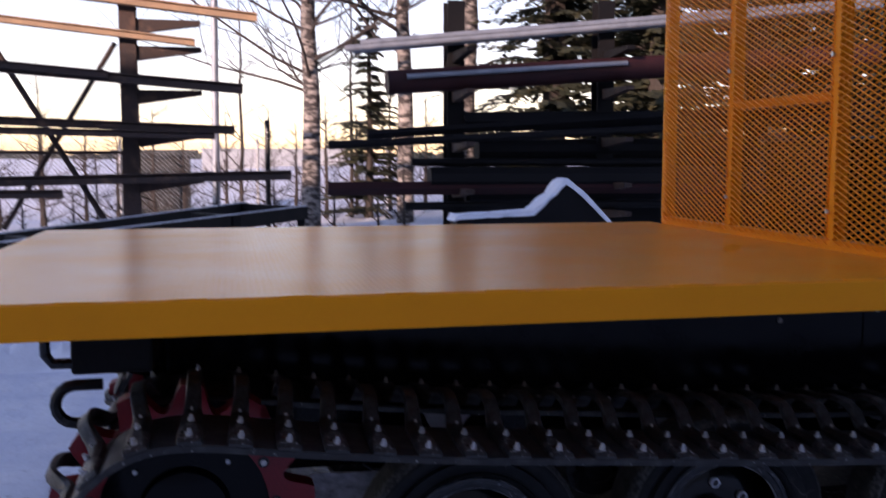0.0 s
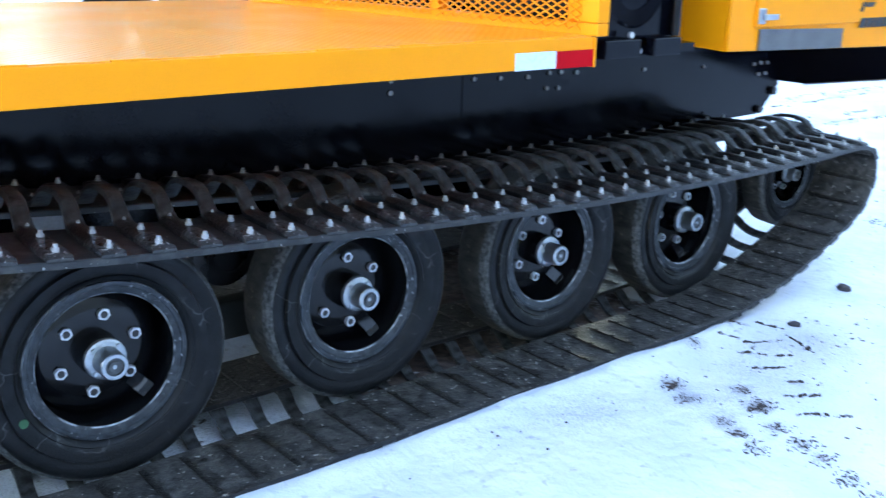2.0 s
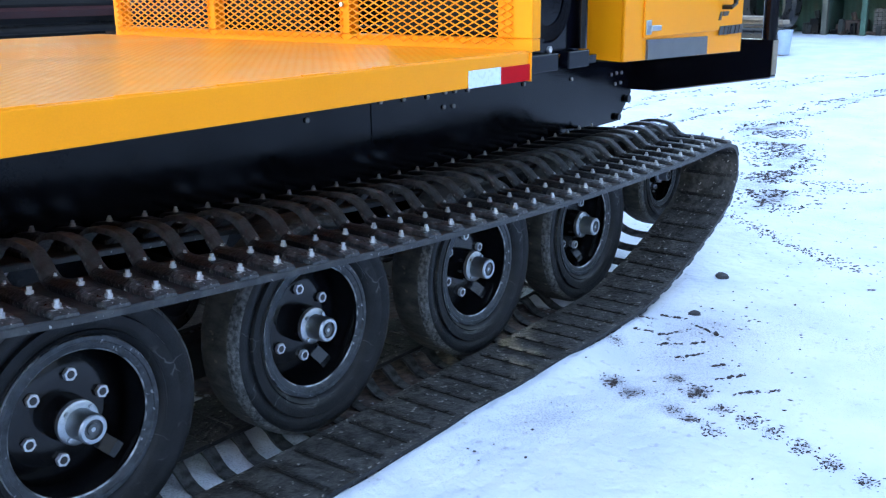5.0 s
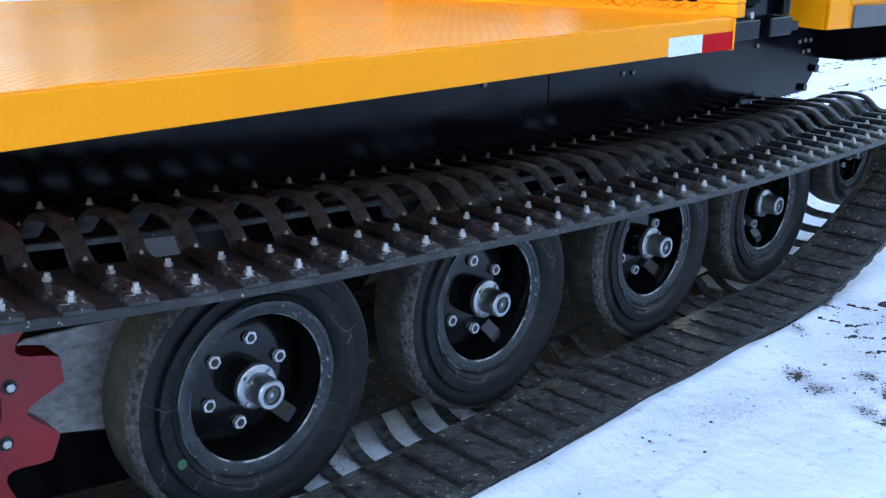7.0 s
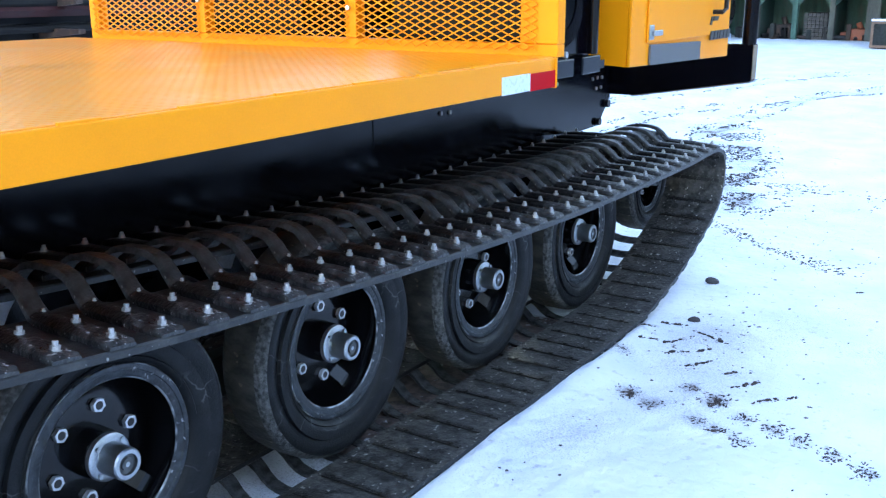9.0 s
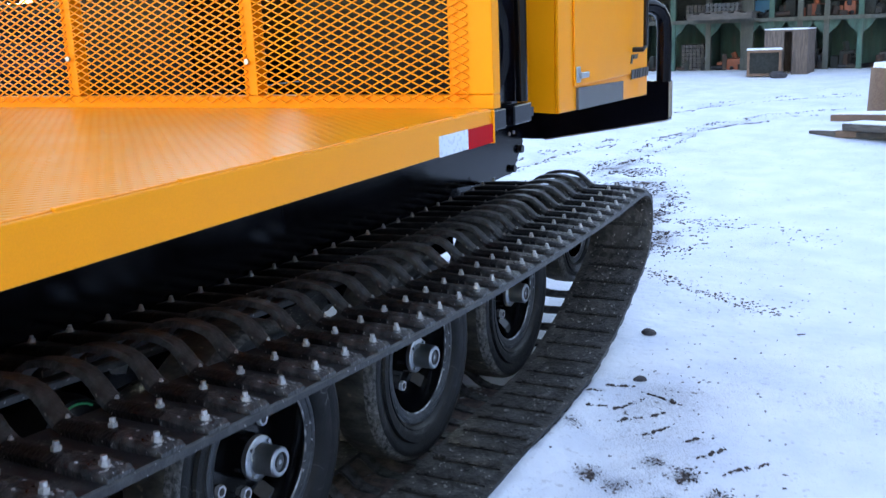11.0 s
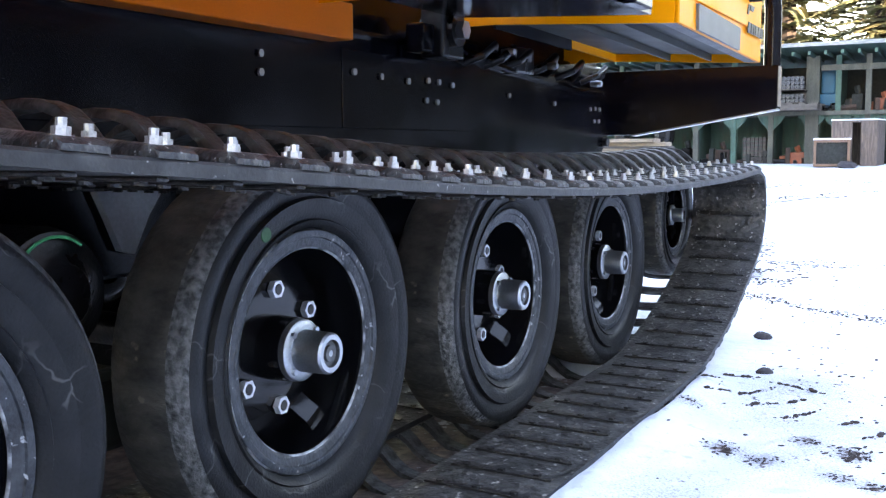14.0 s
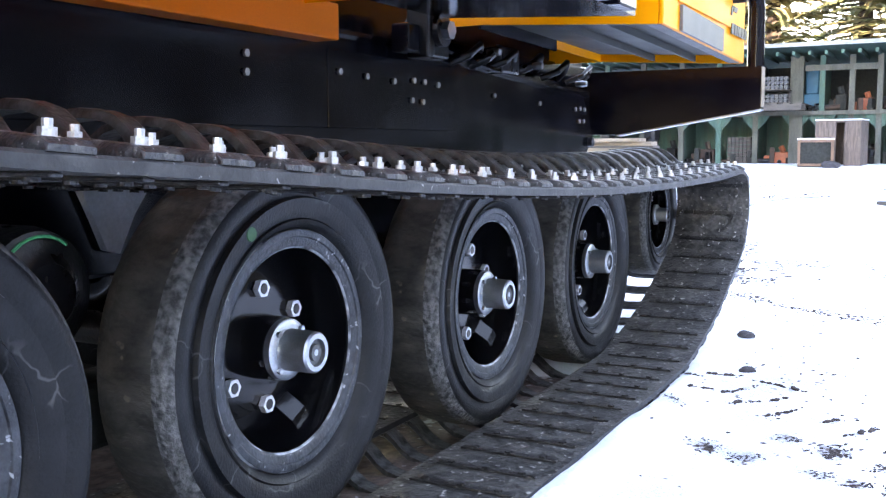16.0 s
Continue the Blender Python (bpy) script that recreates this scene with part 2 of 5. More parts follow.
def deck_material():
    """Yellow paint over raised-diamond tread plate."""
    m = YELLOW.copy()
    m.name = "yellow_tread_plate"
    t = m.node_tree
    n, lk = t.nodes, t.links.new
    b = n["Principled BSDF"]
    co = n.new("ShaderNodeTexCoord")
    sep = n.new("ShaderNodeSeparateXYZ")
    lk(co.outputs["Object"], sep.inputs[0])

    def math_node(op, a, c=None):
        q = n.new("ShaderNodeMath")
        q.operation = op
        for i, v in enumerate((a, c)):
            if v is None:
                continue
            if isinstance(v, (int, float)):
                q.inputs[i].default_value = v
            else:
                lk(v, q.inputs[i])
        return q.outputs[0]

    def lattice(sx, sy):
        u = math_node("ADD", math_node("MULTIPLY", sep.outputs[0], sx), math_node("MULTIPLY", sep.outputs[1], sy))
        return math_node("ABSOLUTE", math_node("SINE", u))
    h = math_node("POWER", math_node("MULTIPLY", lattice(95, 95), lattice(95, -95)), 3.0)
    bp = n.new("ShaderNodeBump")
    bp.inputs["Strength"].default_value, bp.inputs["Distance"].default_value = 0.6, 0.004
    lk(h, bp.inputs["Height"])
    lk(bp.outputs[0], b.inputs["Normal"])
    b.inputs["Coat Weight"].default_value = 0.55
    b.inputs["Coat Roughness"].default_value = 0.24
    return m


DECK = deck_material()


def ground_material():
    """Trodden snow; the mesh's own 'dirt' attribute says where soil shows through, and darkens below the carrier."""
    m = bpy.data.materials.new("trodden_snow")
    m.use_nodes = True
    t = m.node_tree
    n, lk = t.nodes, t.links.new
    b = n["Principled BSDF"]
    co = n.new("ShaderNodeTexCoord")

    def noisy(s, d=6.0):
        q = n.new("ShaderNodeTexNoise")
        q.inputs["Scale"].default_value, q.inputs["Detail"].default_value = s, d
        lk(co.outputs["Object"], q.inputs["Vector"])
        return q.outputs["Fac"]

    def rng(src, lo, hi, a, c):
        r = n.new("ShaderNodeMapRange")
        r.inputs[1].default_value, r.inputs[2].default_value, r.inputs[3].default_value, r.inputs[4].default_value = lo, hi, a, c
        lk(src, r.inputs[0])
        return r.outputs[0]

    def mixc(fac, a, c):
        q = n.new("ShaderNodeMix")
        q.data_type = "RGBA"
        lk(fac, q.inputs[0])
        for i, v in ((6, a), (7, c)):
            if isinstance(v, tuple):
                q.inputs[i].default_value = (*v, 1)
            else:
                lk(v, q.inputs[i])
        return q.outputs[2]
    at = n.new("ShaderNodeAttribute")
    at.attribute_name = "dirt"
    grain = noisy(45.0)
    add = n.new("ShaderNodeMath")
    add.operation = "MULTIPLY_ADD"
    lk(grain, add.inputs[0])
    add.inputs[1].default_value = 1.3
    mid = n.new("ShaderNodeMath")
    mid.operation = "MULTIPLY_ADD"
    lk(noisy(11.0, 3.0), mid.inputs[0])
    mid.inputs[1].default_value = 1.1
    lk(at.outputs["Fac"], mid.inputs[2])
    lk(mid.outputs[0], add.inputs[2])
    snow = mixc(rng(noisy(3.0), 0.35, 0.65, 0, 1), (0.68, 0.72, 0.8), (0.8, 0.82, 0.86))
    soil = mixc(rng(noisy(30.0), 0.4, 0.6, 0, 1), (0.06, 0.046, 0.043), (0.13, 0.094, 0.082))
    specks = rng(noisy(24.0, 9.0), 0.62, 0.7, 0, 0.4)
    greyed = mixc(specks, snow, (0.30, 0.28, 0.30))
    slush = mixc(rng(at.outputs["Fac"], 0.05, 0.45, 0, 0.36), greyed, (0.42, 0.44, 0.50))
    grit = n.new("ShaderNodeMath")
    grit.operation = "MULTIPLY_ADD"
    lk(noisy(170.0, 2.0), grit.inputs[0])
    grit.inputs[1].default_value = 1.5
    lk(at.outputs["Fac"], grit.inputs[2])
    slush = mixc(rng(grit.outputs[0], 0.84, 1.25, 0, 0.62), slush, (0.17, 0.165, 0.185))
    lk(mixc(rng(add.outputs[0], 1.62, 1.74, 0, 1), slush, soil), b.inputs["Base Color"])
    b.inputs["Roughness"].default_value = 0.7
    b.inputs["Specular IOR Level"].default_value = 0.3
    bp = n.new("ShaderNodeBump")
    bp.inputs["Strength"].default_value, bp.inputs["Distance"].default_value = 0.7, 0.03
    lk(noisy(14.0, 9.0), bp.inputs["Height"])
    lk(bp.outputs[0], b.inputs["Normal"])
    return m


GROUND = ground_material()


# ---- mesh helpers ----
def mesh_of(name, bm, mat, smooth=False):
    me = bpy.data.meshes.new(name)
    bm.normal_update()
    bm.to_mesh(me)
    bm.free()
    for m in (mat if isinstance(mat, (list, tuple)) else [mat]):
        me.materials.append(m)
    if smooth:
        me.polygons.foreach_set("use_smooth", [True] * len(me.polygons))
        me.set_sharp_from_angle(angle=radians(35))
    return me


def part(name, bm, mat, parent=None, label="", smooth=False):
    """One mesh object under a thing or under a part."""
    me = bm if isinstance(bm, bpy.types.Mesh) else mesh_of(name, bm, mat, smooth)
    ob = new(name, me)
    if parent:
        ob.parent = parent
    return tagged(ob, label)


def thing(name, label, category, at=(0, 0, 0), group="", kind="", rz=0.0):
    ob = new(name)
    ob.empty_display_size = 0.2
    ob.matrix_world = pose(*at, 0, 0, rz)
    return tagged(ob, label, category, group, kind)


def box(bm, x0, x1, y0, y1, z0, z1, bevel=0.0, m=None):
    vs = [bm.verts.new((x, y, z)) for x in (x0, x1) for y in (y0, y1) for z in (z0, z1)]
    fs = [bm.faces.new([vs[i] for i in q]) for q in ((0, 1, 3, 2), (4, 6, 7, 5), (0, 4, 5, 1), (2, 3, 7, 6), (0, 2, 6, 4), (1, 5, 7, 3))]
    if bevel:
        es = list({e for f in fs for e in f.edges})
        r = bmesh.ops.bevel(bm, geom=es, offset=bevel, segments=2, affect="EDGES", profile=0.5)
        vs = list({v for f in r["faces"] for v in f.verts} | {v for v in vs if v.is_valid})
    if m is not None:
        bmesh.ops.transform(bm, matrix=m, verts=vs)
    return bm


def new_box(*a, bevel=0.0, m=None):
    return box(bmesh.new(), *a, bevel=bevel, m=m)


def ring_of(centre, u, v, r, segs, turn=0.0):
    return [centre + u * (math.cos(2 * math.pi * k / segs + turn) * r) + v * (math.sin(2 * math.pi * k / segs + turn) * r) for k in range(segs)]


def tube(bm, pts, radii, segs=10, caps=True, turn=0.0):
    """A round bar along points."""
    pts = [Vector(p) for p in pts]
    if isinstance(radii, (int, float)):
        radii = [radii] * len(pts)
    rows, u = [], None
    for i, p in enumerate(pts):
        d = (pts[min(i + 1, len(pts) - 1)] - pts[max(i - 1, 0)]).normalized()
        if u is None:
            u = d.orthogonal().normalized()
        u = (u - d * u.dot(d)).normalized()
        rows.append([bm.verts.new(q) for q in ring_of(p, u, d.cross(u), radii[i], segs, turn)])
    for a, c in zip(rows, rows[1:]):
        for k in range(segs):
            bm.faces.new((a[k], a[(k + 1) % segs], c[(k + 1) % segs], c[k]))
    if caps:
        bm.faces.new(rows[0][::-1])
        bm.faces.new(rows[-1])
    return bm


def lathe(bm, profile, segs=56, closed=False):
    """Revolve (radius, y) about the y axis."""
    rows = []
    for r, y in profile:
        rows.append([bm.verts.new((r * math.cos(2 * math.pi * k / segs), y, r * math.sin(2 * math.pi * k / segs))) for k in range(segs)] if r > 1e-6 else [bm.verts.new((0, y, 0))])
    pairs = list(zip(rows, rows[1:])) + ([(rows[-1], rows[0])] if closed else [])
    for a, c in pairs:
        for k in range(segs):
            j = (k + 1) % segs
            if len(a) == 1:
                bm.faces.new((a[0], c[j], c[k]))
            elif len(c) == 1:
                bm.faces.new((a[k], a[j], c[0]))
            else:
                bm.faces.new((a[k], a[j], c[j], c[k]))
    return bm


def plate(bm, pts, axis, lo, hi):
    """An outline of (a, b) pairs, thickened along an axis from lo to hi."""
    def at3(a, c, d):
        return {"x": (d, a, c), "y": (a, d, c), "z": (a, c, d)}[axis]
    lower = [bm.verts.new(at3(a, c, lo)) for a, c in pts]
    upper = [bm.verts.new(at3(a, c, hi)) for a, c in pts]
    bm.faces.new(lower)
    bm.faces.new(upper[::-1])
    for k in range(len(pts)):
        j = (k + 1) % len(pts)
        bm.faces.new((lower[j], lower[k], upper[k], upper[j]))
    bmesh.ops.recalc_face_normals(bm, faces=bm.faces)
    return bm


def hexagon(bm, r, y0, y1):
    rows = [[bm.verts.new((r * math.cos(math.pi * k / 3), y, r * math.sin(math.pi * k / 3))) for k in range(6)] for y in (y0, y1)]
    for k in range(6):
        bm.faces.new((rows[0][k], rows[0][(k + 1) % 6], rows[1][(k + 1) % 6], rows[1][k]))
    bm.faces.new(rows[0][::-1])
    bm.faces.new(rows[1])
    bmesh.ops.recalc_face_normals(bm, faces=bm.faces)
    return bm


# ---- ground ----
def ground_height(x, y):
    d = max(0.0, math.hypot(x - 1.5, y) - 4.5)
    rise = 0.42 * min(1.0, d / 10.5) ** 1.2 * max(0.0, min(1.0, (x + 1) / 6))
    return rise


def surface(x, y):
    """The snow's height: gentle rise, small lumps, ruts, a bank against the belt, pressed snow below the belts."""
    z = ground_height(x, y)
    if -4 < x < 16 and -4 < y < 9:
        z += 0.012 * noise.fractal(Vector((x * 2.2, y * 2.2, 0)), 0.9, 2.1, 5) - 0.03 * rut_depth(x, y)
        if y < -0.27 and -0.6 < x < 2.6:
            z += 0.034 * math.exp(-((y + 0.28) / 0.11) ** 2) * min(1.0, (2.6 - x) / 0.3)
        if -0.24 < y < 2.1 and -1.4 < x < 2.5:
            z -= 0.055
    return z


LANE = ((4.9, 0.0), (5.4, 0.2), (5.9, 0.36), (6.6, 0.54), (7.1, 0.75), (8.0, 1.1), (8.3, 1.24))
RUTS = (((7.3, 1.2), (8.2, 1.27), (8.7, 1.14), (9.45, 1.04), (10.3, 0.92), (10.8, 0.66), (11.5, 0.16), (12.0, -0.6)),
        ((6.6, 2.3), (7.74, 2.18), (8.2, 2.07), (8.75, 1.95), (9.2, 1.7), (9.6, 1.42), (10.0, 1.19), (10.43, 0.95), (11.2, 0.3)),
        ((6.8, 3.1), (8.1, 2.96), (9.2, 2.82), (10.1, 2.4), (11.3, 1.81), (12.3, 1.3), (12.75, 0.86), (13.2, 0.4), (13.6, -0.6)))
SOIL = ((2.11, -0.33, 0.5), (1.77, -0.5, 1.0), (1.72, -0.6, 0.6), (1.86, -0.79, 1.2), (1.93, -0.67, 0.5), (1.77, -0.91, 0.8), (1.74, -1.02, 1.0), (1.64, -0.86, 0.6), (1.6, -0.95, 0.8), (1.71, -1.11, 0.9), (1.68, -0.78, 0.5), (1.66, -1.22, 0.9), (1.6, -1.33, 1.0), (1.54, -1.44, 0.8))
DASHES = ((2.52, -0.33, 2.56, -0.45), (2.4, -0.29, 2.43, -0.35), (2.26, -0.34, 2.31, -0.41), (2.3, -0.43, 2.44, -0.51), (2.2, -0.46, 2.35, -0.61), (2.49, -0.52, 2.43, -0.65), (2.13, -0.58, 2.23, -0.65), (2.12, -0.73, 2.17, -0.78), (2.0, -0.81, 2.1, -0.88), (1.92, -0.9, 2.05, -1.03))


def off_line(x, y, line):
    best = 99.0
    for (ax, ay), (bx, by) in zip(line, line[1:]):
        dx, dy = bx - ax, by - ay
        t = max(0.0, min(1.0, ((x - ax) * dx + (y - ay) * dy) / (dx * dx + dy * dy)))
        best = min(best, math.hypot(x - ax - t * dx, y - ay - t * dy))
    return best


def rut_depth(x, y):
    """Wheel ruts that curve away over the yard."""
    if x < 4.0 or y > 6.0 or y < -3.0:
        return 0.0
    return max(math.exp(-(off_line(x, y, r) / 0.09) ** 2) for r in RUTS)


def dirt_at(x, y):
    n1 = noise.fractal(Vector((x * 1.3, y * 1.3, 3.0)), 0.8, 2.2, 4)
    d = -0.14 + 0.3 * n1
    if x > 4.0:
        d += 0.36 * rut_depth(x, y) * (0.6 + 1.2 * noise.noise(Vector((x * 4, y * 4, 7))))
    # the churned lane in front of the track
    if 4.0 < x < 10.0:
        d += 0.42 * math.exp(-(off_line(x, y, LANE) / 0.22) ** 2) * (0.7 + 1.1 * noise.noise(Vector((x * 5, y * 5, 1))))
    # torn soil beside the track
    if 1.3 < x < 2.4 and y < 0:
        for cx, cy, a in SOIL:
            d += (0.3 + 0.3 * a) * math.exp(-((x - cx) / 0.05) ** 2 - ((y - cy) / 0.04) ** 2)
    # gritty patches
    for cx, cy, sx, sy, a in ((2.42, -0.5, 0.3, 0.2, 0.16), (2.75, -0.85, 0.4, 0.2, 0.12), (1.32, -0.44, 0.19, 0.15, 0.36), (1.0, -0.4, 0.2, 0.12, 0.16), (2.2, -0.6, 0.6, 0.3, 0.14)):
        d += a * math.exp(-((x - cx) / sx) ** 2 - ((y - cy) / sy) ** 2)
    return d


def spaced(stops):
    out = []
    for (a, b, s) in stops:
        out += list(np.arange(a, b, s))
    return out + [stops[-1][1]]


gx = spaced([(-1500, -200, 130), (-200, -20, 15), (-20, -3, 1.0), (-3, 1, 0.08), (1, 4.5, 0.04), (4.5, 9, 0.07), (9, 16, 0.12), (16, 22, 0.6), (22, 200, 12), (200, 1500, 130)])
gy = spaced([(-1500, -200, 130), (-200, -20, 15), (-20, -2.5, 0.9), (-2.5, 0.0, 0.035), (0.0, 2, 0.1), (2, 5, 0.08), (5, 22, 0.7), (22, 200, 12), (200, 1500, 130)])
verts, dirt = [], []
for x in gx:
    for y in gy:
        near = -4 < x < 16 and -4 < y < 9
        z = surface(x, y)
        d = dirt_at(x, y) if near else -0.3
        # raised below the carrier too, which darkens the snow there
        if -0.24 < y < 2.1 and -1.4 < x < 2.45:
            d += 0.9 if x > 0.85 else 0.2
        verts.append((x, y, z))
        dirt.append(d)
ny = len(gy)
faces = [(i * ny + j, (i + 1) * ny + j, (i + 1) * ny + j + 1, i * ny + j + 1) for i in range(len(gx) - 1) for j in range(ny - 1)]
gme = bpy.data.meshes.new("ground")
gme.from_pydata(verts, [], faces)
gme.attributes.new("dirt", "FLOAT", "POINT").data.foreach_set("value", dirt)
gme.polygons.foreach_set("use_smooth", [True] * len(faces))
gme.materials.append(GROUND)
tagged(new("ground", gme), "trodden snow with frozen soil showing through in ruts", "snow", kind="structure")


# ---- tracked carrier ----
YC = 0.83            # centre line
DECK_Z = 1.2
carrier = thing("tracked_carrier", "yellow and black tracked flatbed carrier standing on snow", "tracked vehicle")

# flat deck
part("deck_plate", new_box(-1.5, 1.419, -0.3375, 1.9525, DECK_Z - 0.008, DECK_Z, bevel=0.002), DECK, carrier, "yellow raised-diamond tread plate")


# sheet added below the plate to carry the shaded colour
part("deck_shade_sheet", new_box(-1.495, 1.415, -0.334, 1.948, DECK_Z - 0.0115, DECK_Z - 0.0085), SHADED_YELLOW, carrier, "deck underside in shaded yellow paint")


def channel(y0, y1, name):
    bm = bmesh.new()
    box(bm, -1.5, 1.42, y0, y1, 1.112, 1.197, bevel=0.003)
    part(name, bm, YELLOW, carrier)


channel(-0.346, -0.338, "deck_side_skirt")
channel(1.953, 1.961, "deck_side_skirt")
for k in range(11):        # stitch welds along the plate's edge
    x = -1.35 + k * 0.255
    part("weld_bead", new_box(x, x + 0.085, -0.3435, -0.333, DECK_Z - 0.006, DECK_Z + 0.0018, bevel=0.0015), YELLOW, carrier)
part("deck_end_skirt", new_box(-1.508, -1.5, -0.346, 1.961, 1.112, 1.19, bevel=0.003), YELLOW, carrier)
part("deck_end_skirt", new_box(1.42, 1.428, -0.352, 1.967, 1.105, 1.196, bevel=0.003), YELLOW, carrier)
part("deck_lower_lip", new_box(-1.5, 1.4, -0.338, -0.29, 1.112, 1.12), YELLOW, carrier)
# crossmembers and rails take the same shade-darkened yellow
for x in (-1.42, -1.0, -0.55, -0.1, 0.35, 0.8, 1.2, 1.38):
    part("deck_crossmember", new_box(x, x + 0.055, -0.335, 1.945, 1.125, DECK_Z - 0.012, bevel=0.004), SHADED_YELLOW, carrier)
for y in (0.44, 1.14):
    part("deck_subframe_rail", new_box(-1.3, 1.575, y, y + 0.08, 1.028, 1.124, bevel=0.005), SHADED_YELLOW, carrier)
part("reflective_tape", new_box(1.093, 1.258, -0.3485, -0.346, 1.111, 1.162), TAPE_W, carrier, "white reflective marker tape")
part("reflective_tape", new_box(1.2585, 1.428, -0.3485, -0.346, 1.109, 1.160), TAPE_R, carrier, "red reflective marker tape")
part("reflective_tape", new_box(1.4282, 1.43, -0.346, -0.31, 1.109, 1.160), TAPE_R, carrier, "red reflective marker tape")

# headboard
HX = 1.455
head = part("headboard", new_box(HX - 0.02, HX + 0.03, -0.346, 1.86, 1.196, 1.235, bevel=0.004), YELLOW, carrier, "yellow headboard with expanded metal mesh")
part("top_rail", new_box(HX - 0.02, HX + 0.03, -0.346, 1.86, 2.36, 2.41, bevel=0.004), YELLOW, head)
for y0, y1 in ((-0.346, -0.215), (0.432, 0.48), (1.17, 1.217), (1.805, 1.86)):
    part("post", new_box(HX - 0.021, HX + 0.031, y0, y1, 1.2355, 2.3595, bevel=0.004), YELLOW, head)
part("mid_rail", new_box(HX - 0.018, HX + 0.028, 0.48, 1.17, 1.735, 1.77, bevel=0.003), YELLOW, head)


def expanded_metal(y0, y1, z0, z1, x):
    """Diamond strands between y0..y1, z0..z1."""
    vs, fs = [], []
    lw, sw, t, w = 0.0508, 0.0234, 0.0026, 0.0018
    rows = int((z1 - z0) / (sw / 2))
    cols = int((y1 - y0) / (lw / 2))

    def strand(a, b):
        base = len(vs)
        for (yy, zz) in (a, b):
            for (dx, dz) in ((-t, -w), (t, -w), (t, w), (-t, w)):
                vs.append((x + dx, yy, zz + dz))
        for q in ((0, 1, 5, 4), (1, 2, 6, 5), (2, 3, 7, 6), (3, 0, 4, 7)):
            fs.append(tuple(base + i for i in q))
    for r in range(rows):
        zc = z0 + (r + 0.5) * sw / 2
        for c in range(cols):
            s = 1 if (r + c) % 2 else -1
            strand((y0 + c * lw / 2, zc + s * sw / 4), (y0 + (c + 1) * lw / 2, zc - s * sw / 4))
    me = bpy.data.meshes.new("mesh_panel")
    me.from_pydata(vs, [], fs)
    me.materials.append(YELLOW)
    return me


for y0, y1 in ((-0.278, 0.45), (0.46, 1.185), (1.195, 1.845)):
    part("mesh_panel", expanded_metal(y0, y1, 1.215, 2.38, HX - 0.027), None, head, "yellow expanded metal mesh")
for y, z in ((0.436, 1.338), (1.172, 1.36), (0.436, 1.9), (1.172, 1.9)):
    part("bolt", hexagon(bmesh.new(), 0.009, 0, 0.008), ZINC, head).matrix_local = pose(HX - 0.03, y + 0.02, z, 0, 0, 90)

# hull
hull_side = [(-1.05, 1.06), (2.3, 1.06), (2.75, 1.02), (3.74, 0.97), (3.885, 0.80), (3.73, 0.65), (3.45, 0.645), (2.6, 0.72), (-0.6, 0.72), (-1.05, 0.85)]
part("hull", plate(bmesh.new(), hull_side, "y", 0.535, 2 * YC - 0.535), BLACK, carrier, "glossy black hull side")
part("hull_belly", plate(bmesh.new(), [(-0.6, 0.718), (2.6, 0.718), (3.45, 0.643), (3.62, 0.60), (3.35, 0.465), (-0.5, 0.465)], "y", 0.62, 2 * YC - 0.62), BLACK, carrier)
part("hull_flange", plate(bmesh.new(), [(-1.05, 1.072), (2.3, 1.072), (2.75, 1.034), (3.72, 0.983), (3.72, 0.971), (2.75, 1.022), (2.3, 1.06), (-1.05, 1.06)], "y", 0.505, 2 * YC - 0.505), BLACK, carrier)
part("side_plate", new_box(-0.9, 1.64, 0.527, 0.534, 0.80, 1.055, bevel=0.002), BLACK, carrier)
part("side_plate", new_box(1.645, 2.45, 0.527, 0.534, 0.80, 1.02, bevel=0.002), BLACK, carrier)
BOLT_HEAD = mesh_of("hull_bolt", hexagon(bmesh.new(), 0.0105, -0.007, 0.0), DULL_BOLT)
for x, z in ((1.29, 0.977), (1.289, 0.931), (1.698, 0.958), (1.84, 0.953), (1.996, 0.948), (2.12, 0.957), (2.19, 0.956), (2.284, 0.951), (2.108, 0.894), (2.178, 0.891)):
    part("hull_bolt", BOLT_HEAD, None, carrier).location = (x, 0.526, z)
for x, z in ((2.75, 0.937), (3.2, 0.924), (3.63, 0.914), (3.69, 0.918), (3.75, 0.916), (3.68, 0.86), (3.74, 0.862)):
    part("hull_bolt", BOLT_HEAD, None, carrier).location = (x, 0.534, z)
part("tow_pin", lathe(bmesh.new(), [(0, -0.048), (0.022, -0.048), (0.022, 0), (0.035, 0), (0.035, 0.02)], 12), DARK, carrier).matrix_local = pose(3.82, 0.56, 0.765)
part("tow_pin", lathe(bmesh.new(), [(0, -0.048), (0.02, -0.048), (0.02, 0), (0.03, 0), (0.03, 0.02)], 12), DARK, carrier).matrix_local = pose(3.71, 0.56, 0.675)

